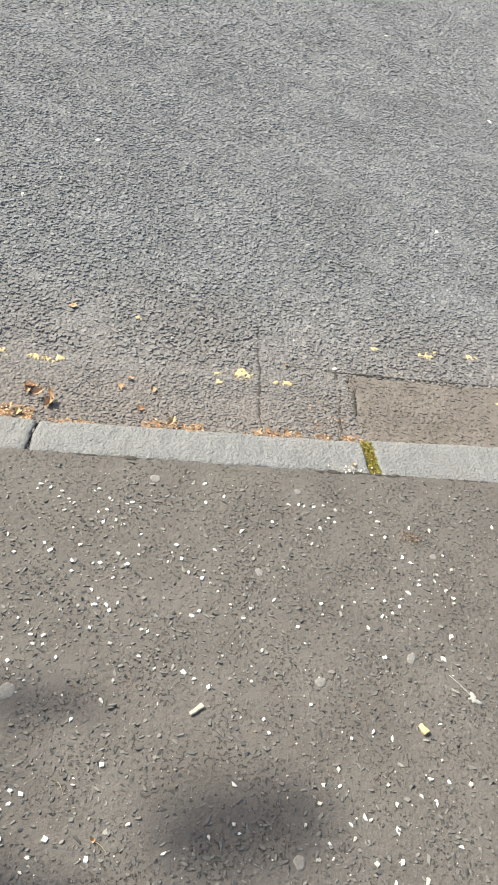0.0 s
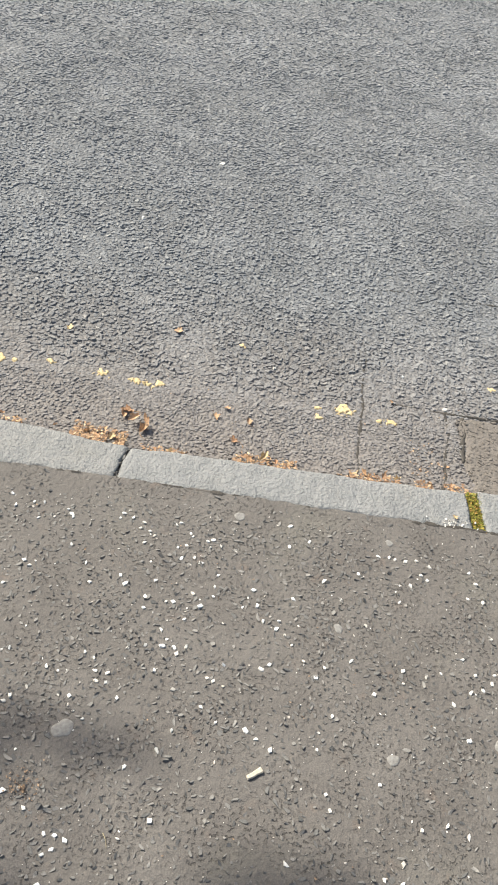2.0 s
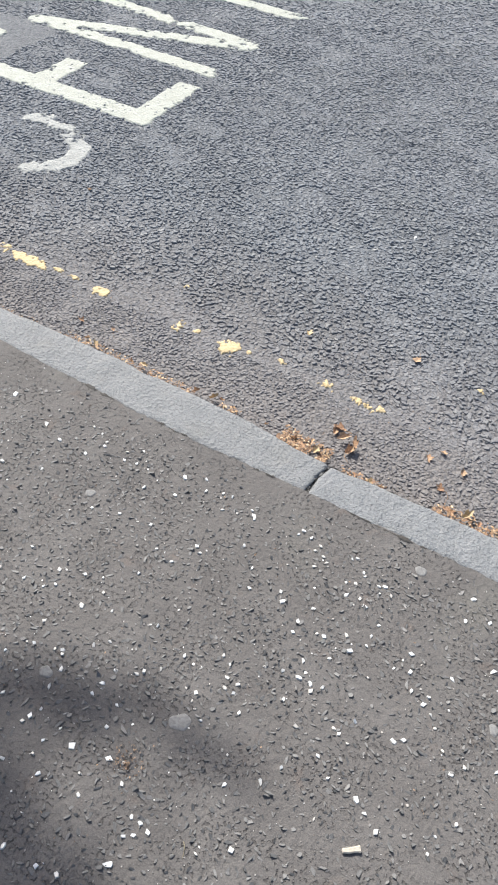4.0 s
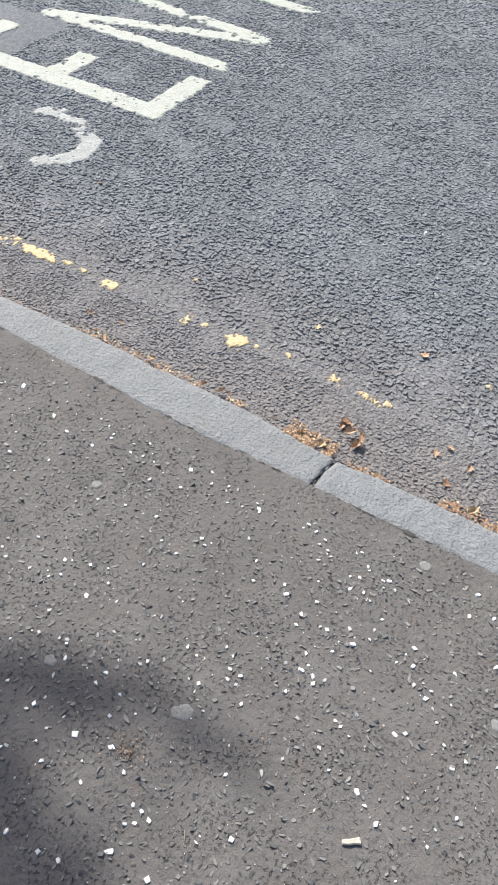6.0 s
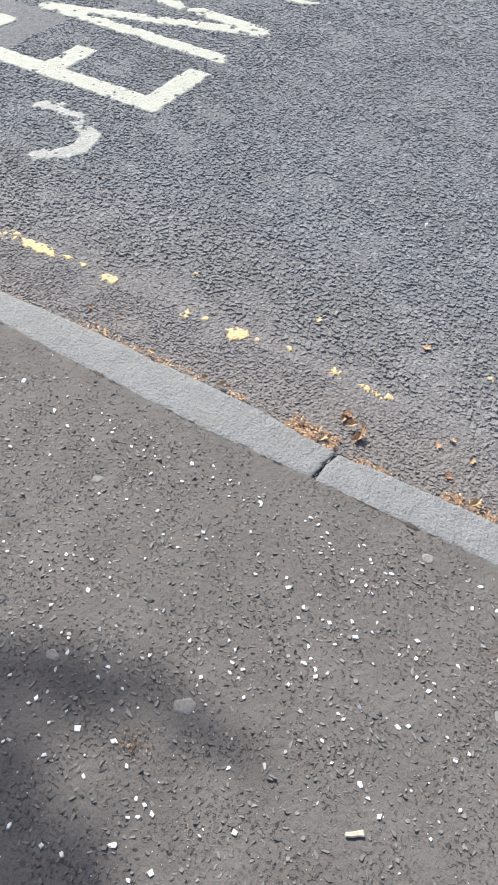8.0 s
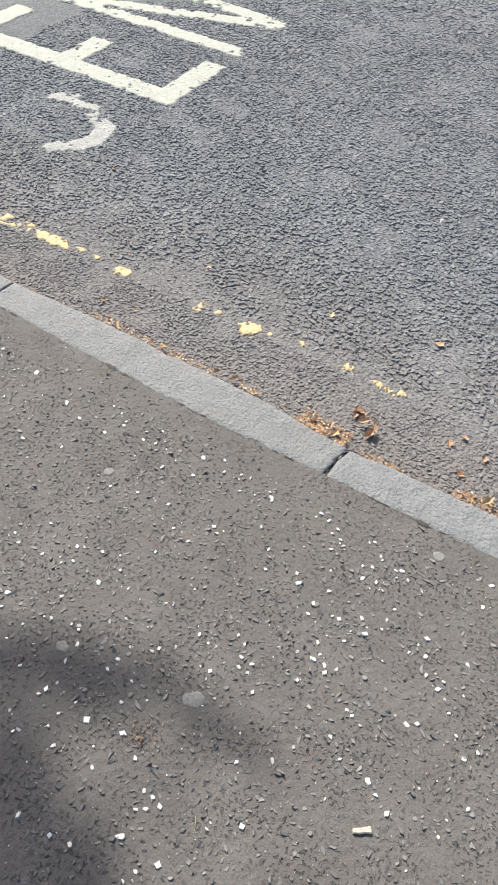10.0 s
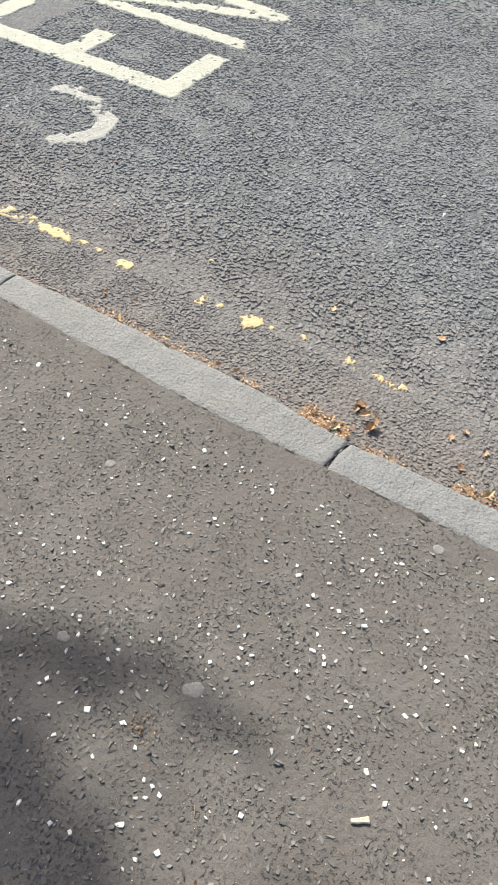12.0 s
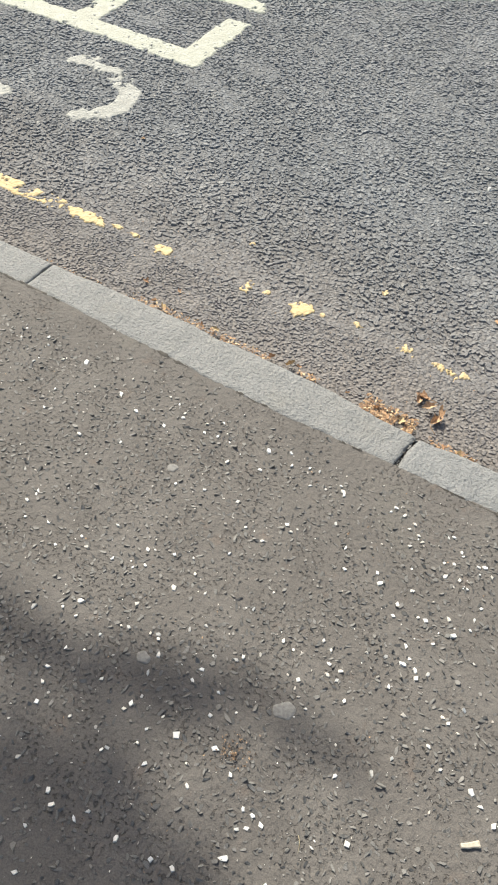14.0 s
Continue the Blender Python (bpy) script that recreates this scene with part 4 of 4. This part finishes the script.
# strips of the pavement from the kerb outwards: place and width in millimetres of each chip
CHIPS_A = [(-1.019, -0.108, 6.3), (-0.951, -0.104, 9.2), (-0.934, -0.127, 7.6), (-0.82, -0.002, 6.1), (-0.819, -0.049, 4.5), (-0.818, -0.122, 14.8), (-0.685, -0.108, 7.2), (-0.574, -0.107, 7.0), (-0.543, -0.116, 6.9), (-0.517, -0.132, 8.2), (-0.455, -0.132, 8.1), (-0.422, -0.109, 8.2), (-0.292, -0.124, 14.6), (-0.243, -0.103, 8.0), (-0.225, -0.134, 9.2), (-0.186, -0.119, 7.9), (-0.185, -0.133, 6.5), (-0.162, -0.117, 7.9), (-0.103, -0.127, 7.8), (0.022, -0.13, 7.1), (0.028, -0.114, 10.0), (0.053, -0.124, 10.0), (0.08, -0.133, 11.4), (0.158, -0.126, 7.1), (0.168, -0.118, 8.6), (0.435, -0.079, 11.7), (0.482, -0.119, 8.7), (0.652, -0.133, 10.4), (0.68, -0.133, 7.4), (0.694, -0.135, 8.9), (0.72, -0.137, 10.5), (0.747, -0.131, 10.5)]
CHIPS_B = [(-1.01, -0.141, 7.7), (-0.872, -0.148, 10.4), (-0.75, -0.179, 5.7), (-0.682, -0.164, 14.1), (-0.587, -0.164, 6.9), (-0.514, -0.147, 9.6), (-0.447, -0.158, 8.1), (-0.414, -0.151, 9.4), (-0.381, -0.152, 6.7), (-0.164, -0.163, 7.7), (-0.13, -0.153, 6.5), (-0.092, -0.138, 11.7), (-0.087, -0.146, 9.0), (0.074, -0.151, 7.1), (0.098, -0.156, 8.4), (0.11, -0.167, 8.4), (0.117, -0.174, 5.6), (0.19, -0.182, 9.8), (0.194, -0.145, 8.5), (0.201, -0.153, 7.1), (0.238, -0.161, 8.4), (0.245, -0.178, 7.0), (0.249, -0.155, 11.3), (0.269, -0.17, 8.4), (0.307, -0.179, 5.6), (0.434, -0.143, 10.0), (0.755, -0.172, 8.9), (0.77, -0.184, 8.9), (0.778, -0.144, 12.0), (0.878, -0.145, 9.2), (0.889, -0.175, 10.7), (1.229, -0.172, 11.6)]
CHIPS_C = [(-0.928, -0.192, 7.5), (-0.824, -0.238, 7.2), (-0.723, -0.26, 5.5), (-0.621, -0.19, 12.4), (-0.54, -0.192, 12.2), (-0.434, -0.211, 6.6), (-0.358, -0.205, 10.4), (-0.283, -0.184, 10.4), (-0.071, -0.225, 8.8), (-0.028, -0.268, 8.6), (0.019, -0.239, 6.8), (0.09, -0.191, 9.7), (0.114, -0.24, 6.8), (0.169, -0.191, 7.0), (0.182, -0.219, 12.4), (0.205, -0.234, 5.5), (0.212, -0.213, 9.7), (0.228, -0.226, 11.0), (0.266, -0.283, 8.1), (0.271, -0.252, 8.2), (0.354, -0.278, 10.9), (0.517, -0.227, 12.7), (0.557, -0.269, 8.4), (0.602, -0.193, 10.1), (0.695, -0.256, 7.2), (0.701, -0.21, 7.3), (0.726, -0.205, 11.7), (0.864, -0.22, 7.5), (0.9, -0.225, 10.5), (0.976, -0.191, 9.3), (1.034, -0.193, 12.5), (1.048, -0.274, 7.7)]
CHIPS_D = [(-0.81, -0.298, 8.4), (-0.691, -0.319, 12.2), (-0.596, -0.287, 8.0), (-0.426, -0.318, 7.6), (-0.362, -0.299, 7.6), (-0.314, -0.296, 5.0), (-0.283, -0.287, 8.8), (-0.271, -0.328, 6.2), (-0.236, -0.336, 7.4), (-0.162, -0.283, 9.9), (-0.147, -0.295, 9.8), (-0.009, -0.316, 9.3), (0.055, -0.288, 9.4), (0.069, -0.306, 13.4), (0.117, -0.333, 10.6), (0.133, -0.289, 10.7), (0.164, -0.338, 7.9), (0.18, -0.337, 9.2), (0.219, -0.309, 10.7), (0.24, -0.338, 14.6), (0.265, -0.31, 8.0), (0.333, -0.326, 6.7), (0.344, -0.3, 6.7), (0.366, -0.316, 12.1), (0.446, -0.286, 10.9), (0.613, -0.33, 9.7), (0.904, -0.319, 8.8), (0.932, -0.284, 11.9), (0.951, -0.3, 11.9), (0.976, -0.326, 7.4), (1.014, -0.333, 10.5), (1.06, -0.317, 9.1)]
CHIPS_E = [(-0.642, -0.358, 6.6), (-0.234, -0.41, 8.4), (-0.189, -0.347, 8.5), (0.118, -0.361, 7.9), (0.164, -0.407, 9.0), (0.18, -0.428, 6.4), (0.209, -0.376, 7.8), (0.209, -0.357, 5.3), (0.294, -0.373, 6.6), (0.381, -0.354, 9.3), (0.396, -0.34, 6.7), (0.411, -0.368, 11.9), (0.415, -0.348, 8.0), (0.43, -0.38, 7.9), (0.446, -0.402, 7.9), (0.46, -0.353, 5.4), (0.576, -0.42, 10.7), (0.69, -0.427, 10.9), (0.774, -0.42, 8.3), (0.829, -0.379, 9.9), (0.853, -0.413, 8.5), (0.887, -0.427, 8.5), (0.896, -0.407, 7.1), (0.92, -0.389, 13.0), (0.955, -0.366, 11.7), (0.959, -0.353, 7.4), (0.966, -0.411, 5.8), (1.002, -0.353, 7.4), (1.025, -0.378, 8.9), (1.034, -0.415, 7.4), (1.038, -0.401, 8.9), (1.106, -0.347, 7.6)]
CHIPS_F = [(-0.741, -0.436, 6.7), (-0.729, -0.462, 7.9), (-0.709, -0.453, 6.6), (-0.699, -0.43, 5.3), (-0.617, -0.453, 6.4), (-0.47, -0.474, 7.4), (-0.384, -0.49, 9.6), (-0.371, -0.482, 6.0), (-0.33, -0.47, 8.4), (-0.292, -0.458, 7.2), (-0.27, -0.488, 7.1), (-0.112, -0.44, 5.9), (0.019, -0.48, 8.8), (0.103, -0.458, 8.9), (0.138, -0.447, 8.9), (0.173, -0.444, 12.7), (0.197, -0.444, 10.2), (0.204, -0.458, 10.2), (0.222, -0.439, 9.0), (0.305, -0.469, 8.9), (0.382, -0.466, 11.5), (0.4, -0.454, 9.0), (0.472, -0.435, 7.8), (0.5, -0.468, 9.1), (0.519, -0.444, 9.2), (0.622, -0.488, 10.5), (0.687, -0.456, 8.1), (0.74, -0.434, 8.2), (0.794, -0.487, 10.9), (0.835, -0.456, 9.7), (0.864, -0.446, 8.4), (0.949, -0.439, 5.7)]
CHIPS_G = [(-0.673, -0.524, 10.3), (-0.667, -0.493, 7.7), (-0.666, -0.502, 6.4), (-0.648, -0.559, 7.6), (-0.598, -0.545, 7.5), (-0.519, -0.535, 7.4), (-0.495, -0.55, 8.5), (-0.434, -0.545, 9.6), (-0.387, -0.54, 7.1), (-0.369, -0.523, 8.3), (-0.292, -0.535, 15.2), (-0.23, -0.513, 8.1), (-0.13, -0.494, 6.9), (-0.066, -0.516, 5.7), (-0.048, -0.522, 9.1), (-0.024, -0.527, 6.8), (0.04, -0.491, 7.5), (0.049, -0.517, 8.7), (0.054, -0.538, 9.9), (0.073, -0.519, 10.0), (0.074, -0.538, 8.7), (0.165, -0.5, 10.0), (0.208, -0.535, 11.2), (0.268, -0.563, 8.6), (0.274, -0.501, 8.8), (0.286, -0.506, 7.5), (0.307, -0.515, 7.5), (0.445, -0.56, 6.3), (0.533, -0.546, 7.7), (0.816, -0.56, 10.8), (0.96, -0.561, 12.6), (0.999, -0.504, 15.7)]
CHIPS_H = [(-0.58, -0.588, 6.2), (-0.553, -0.579, 6.1), (-0.431, -0.653, 15.2), (-0.334, -0.655, 6.9), (-0.334, -0.602, 10.4), (-0.319, -0.65, 9.1), (-0.277, -0.639, 8.0), (-0.262, -0.633, 9.1), (-0.258, -0.641, 7.9), (-0.216, -0.595, 9.1), (-0.193, -0.572, 8.0), (-0.156, -0.65, 10.0), (-0.149, -0.616, 7.9), (-0.109, -0.601, 10.1), (-0.1, -0.588, 11.3), (-0.074, -0.568, 7.9), (-0.011, -0.575, 6.7), (0.01, -0.575, 9.8), (0.012, -0.592, 6.7), (0.046, -0.616, 7.3), (0.102, -0.567, 7.4), (0.121, -0.645, 6.0), (0.195, -0.656, 10.8), (0.217, -0.615, 8.5), (0.3, -0.59, 7.4), (0.306, -0.664, 6.0), (0.359, -0.597, 12.3), (0.38, -0.612, 8.6), (0.41, -0.629, 11.0), (0.502, -0.618, 7.5), (0.505, -0.584, 7.5), (0.971, -0.602, 5.5)]
CHIPS_I = [(-0.502, -0.71, 11.8), (-0.453, -0.681, 7.0), (-0.42, -0.684, 7.0), (-0.397, -0.744, 8.0), (-0.365, -0.729, 6.8), (-0.358, -0.691, 6.9), (-0.313, -0.711, 5.6), (-0.305, -0.758, 8.9), (-0.241, -0.666, 11.2), (-0.239, -0.782, 7.7), (-0.238, -0.706, 10.0), (-0.233, -0.768, 9.9), (-0.223, -0.748, 6.6), (-0.17, -0.758, 5.5), (-0.159, -0.676, 8.9), (-0.132, -0.772, 15.2), (-0.107, -0.671, 7.7), (-0.098, -0.714, 8.8), (-0.062, -0.758, 13.0), (-0.06, -0.686, 6.6), (-0.035, -0.751, 8.7), (-0.017, -0.782, 9.7), (0.141, -0.693, 9.5), (0.202, -0.777, 11.6), (0.518, -0.698, 7.3), (0.527, -0.725, 7.3), (0.623, -0.668, 7.5), (0.699, -0.739, 7.5), (0.749, -0.725, 8.9), (0.788, -0.74, 10.3), (0.887, -0.785, 7.8), (0.905, -0.711, 8.0)]
CHIPS_J = [(-0.404, -0.79, 10.2), (-0.393, -0.816, 9.0), (-0.38, -0.85, 10.1), (-0.372, -0.826, 6.7), (-0.313, -0.841, 7.7), (-0.263, -0.833, 6.6), (-0.232, -0.859, 7.6), (-0.225, -0.851, 8.7), (-0.185, -0.818, 7.6), (-0.184, -0.791, 7.6), (-0.155, -0.841, 9.7), (-0.092, -0.804, 7.5), (-0.072, -0.834, 8.6), (0.027, -0.817, 8.5), (0.033, -0.849, 8.5), (0.047, -0.839, 9.2), (0.047, -0.818, 9.6), (0.065, -0.824, 10.3), (0.153, -0.812, 6.9), (0.252, -0.88, 9.1), (0.448, -0.821, 10.6), (0.609, -0.859, 10.8), (0.622, -0.826, 8.5), (0.656, -0.828, 8.5), (0.659, -0.797, 8.6), (0.756, -0.83, 7.5), (0.765, -0.865, 8.7), (0.821, -0.852, 8.9), (0.849, -0.864, 11.5), (0.851, -0.821, 10.3), (0.889, -0.828, 9.1), (0.935, -0.834, 10.5)]
CHIPS_K = [(-0.403, -0.897, 5.6), (-0.347, -0.939, 9.9), (-0.269, -0.955, 9.8), (-0.252, -0.97, 10.8), (-0.206, -0.968, 9.7), (-0.193, -0.947, 8.6), (-0.131, -0.957, 10.6), (-0.066, -0.955, 9.5), (-0.028, -0.948, 9.5), (0.036, -0.895, 14.8), (0.077, -0.945, 6.7), (0.087, -0.924, 6.8), (0.09, -0.937, 6.7), (0.113, -0.897, 12.4), (0.183, -0.933, 10.1), (0.313, -0.929, 9.1), (0.394, -0.907, 9.2), (0.441, -0.887, 8.1), (0.448, -0.903, 9.3), (0.576, -0.894, 8.3), (0.592, -0.952, 9.4), (0.616, -0.927, 8.3), (0.619, -0.952, 5.9), (0.664, -0.897, 8.5), (0.667, -0.921, 8.4), (0.695, -0.887, 11.0), (0.7, -0.963, 10.9), (0.705, -0.891, 7.3), (0.751, -0.963, 11.0), (0.755, -0.91, 14.8), (0.792, -0.995, 12.3), (0.875, -0.944, 8.9)]
CHIPS_L = [(-0.269, -1.014, 7.6), (-0.24, -1.073, 9.7), (0.729, -0.996, 9.7)]
chips = sorted(CHIPS_A + CHIPS_B + CHIPS_C + CHIPS_D + CHIPS_E + CHIPS_F + CHIPS_G + CHIPS_H + CHIPS_I + CHIPS_J + CHIPS_K + CHIPS_L, key=lambda c: -c[2])
for i, (x, y, wide) in enumerate(chips[:300]):
    stone_chip(x, y, wide / 9.8, i)
small = np.array(chips[300:])
more = scatter(-1.6, 1.4, -1.2, -0.05, 0.06, 0.5)
few = np.concatenate([small[:, 2] * 0.0006, 0.0007 + 0.0022 * rng.random(len(more)) ** 2])
more = np.concatenate([small[:, :2], more])
part("small_white_chips", lumps("small_white_chips", more, few, 0.0014 + 0 * few, pave_z(more), GRAIN, 5, 2.0), pavement)["kind"] = "stuff"

# pale stones among the road surface
PALE_STONES = [(1.601, 1.544, 0.016), (2.415, 3.052, 0.02), (2.039, 4.369, 0.02), (0.073, 1.892, 0.012), (-0.182, 1.335, 0.010), (0.372, 0.572, 0.007), (0.915, 0.502, 0.009), (0.791, 0.629, 0.006)]
for i, (x, y, r) in enumerate(PALE_STONES):
    ob = part("pale_stone", CHIP_MESHES[(i * 5) % 16], road)
    ob.matrix_local = pose(x, y, float(road_z(y)) + 0.002, 0, 0, i * 50) @ Matrix.Diagonal((r / 0.0055, r / 0.0055, 2.2, 1))

# ---- unseen tree across the road, added so that its twigs shade the pavement ----
tree = tagged(empty("street_tree", (-12.8, 9.3, -0.3)), "tall leafy street tree beyond the road", "tree")
FOOT = Vector((-12.8, 9.3, -0.3))


def tube(name, path, radii, parent, sides=8):
    verts, faces = [], []
    for i, (q, r) in enumerate(zip(path, radii)):
        d = (path[min(i + 1, len(path) - 1)] - path[max(i - 1, 0)]).normalized()
        u = d.orthogonal().normalized()
        v = d.cross(u)
        for k in range(sides):
            a = k / sides * 6.2832
            verts.append(q + u * math.cos(a) * r + v * math.sin(a) * r - FOOT)
    for i in range(len(path) - 1):
        for k in range(sides):
            faces.append((i * sides + k, i * sides + (k + 1) % sides, (i + 1) * sides + (k + 1) % sides, (i + 1) * sides + k))
    return part(name, mesh_of(name, verts, faces, BARK, True), parent)


def arc(a, b, sag, n=6):
    return [a.lerp(b, i / n) + Vector((0, 0, sag * math.sin(math.pi * i / n))) for i in range(n + 1)]


def above(x, y, h):
    """The place at height h whose shadow falls on (x, y)."""
    return Vector((x, y, 0)) + SUN * (h / SUN.z)


HUB = FOOT + Vector((0.2, -0.4, 8.5))
tube("trunk", arc(FOOT, HUB, 0.0), [0.3, 0.24, 0.21, 0.2, 0.19, 0.17, 0.15], tree, 12)
# shade spots on the pavement: place, spread, height of the twig, leaves
TWIGS = [(0.33, -0.90, 0.04, 8.2, 9), (0.40, -0.90, 0.04, 8.4, 12), (0.48, -0.89, 0.04, 8.1, 11), (0.56, -0.885, 0.035, 8.1, 7), (0.62, -0.91, 0.03, 8.1, 4),
         (0.09, -0.645, 0.04, 8.0, 3), (0.02, -0.66, 0.04, 8.1, 3), (-0.06, -0.675, 0.04, 8.2, 6), (-0.14, -0.695, 0.045, 8.0, 10), (-0.22, -0.71, 0.045, 8.1, 11), (-0.3, -0.725, 0.05, 8.1, 12),
         (-0.38, -0.745, 0.045, 8.2, 12), (-0.46, -0.755, 0.045, 8.0, 11), (-0.55, -0.765, 0.05, 8.1, 9),
         (-0.4, -0.98, 0.06, 8.6, 7), (-0.34, -0.95, 0.06, 8.6, 12), (-0.25, -0.925, 0.06, 8.5, 17), (-0.15, -0.955, 0.07, 8.5, 22), (-0.05, -0.995, 0.08, 8.6, 24), (0.06, -1.04, 0.09, 9.0, 26),
         (-0.3, -1.04, 0.1, 8.8, 22), (-0.15, -1.08, 0.1, 9.0, 22), (-0.42, -1.1, 0.09, 9.0, 20), (0.17, -1.04, 0.06, 8.3, 12), (0.03, -0.985, 0.05, 8.4, 12), (-0.1, -0.945, 0.05, 8.4, 12), (0.11, -0.99, 0.04, 8.4, 8)]
leaf_v, leaf_f = [], []


def tree_leaves(centre, spread, count, size):
    for _ in range(count):
        q = centre + Vector(rng.normal(0, 0.55, 3).tolist()) * spread
        n = Vector(rng.normal(0, 1, 3).tolist()).normalized()
        u = n.orthogonal().normalized()
        v = n.cross(u)
        s, k = size * rng.uniform(0.7, 1.2), len(leaf_v)
        for a, b, c in ((-0.5, 0, 0), (-0.1, 0.36, 0.06), (0.25, 0.26, 0.05), (0.55, 0, 0), (0.25, -0.26, 0.05), (-0.1, -0.36, 0.06), (0.05, 0, 0)):
            leaf_v.append(q + u * a * s + v * b * s + n * c * s - FOOT)
        for j in range(6):
            leaf_f.append((k + 6, k + j, k + (j + 1) % 6))


limb_end = above(-0.5, -1.8, 11.6)
tube("limb", arc(HUB, limb_end, 0.7, 8), [0.11, 0.1, 0.09, 0.075, 0.06, 0.05, 0.04, 0.03, 0.02], tree)
for x, y, spread, h, count in TWIGS:
    tip = above(x, y, h + 2.4)
    tube("twig", arc(limb_end, tip, 0.1, 4), [0.016, 0.012, 0.009, 0.006, 0.004], tree, 5)
    tree_leaves(tip, spread, count, 0.085)
for i in range(15):
    x, y = -2.6 + 3.2 * rng.random(), -2.6 - 3.0 * rng.random()
    end = above(x, y, 11.2 + 2.5 * rng.random())
    tube("limb", arc(HUB if i % 2 else limb_end, end, 0.5, 5), [0.06, 0.05, 0.04, 0.03, 0.02, 0.012], tree, 6)
    tree_leaves(end, 0.7, 420, 0.11)
for i in range(12):
    x, y = -8.0 + 4.5 * rng.random(), -4.0 + 2.6 * rng.random()
    end = above(x, y, 9.5 + 4 * rng.random())
    tube("limb", arc(HUB, end, 0.4, 5), [0.08, 0.065, 0.05, 0.035, 0.025, 0.012], tree, 6)
    tree_leaves(end, 0.8, 380, 0.12)
part("crown", mesh_of("crown", leaf_v, leaf_f, GREEN), tree)
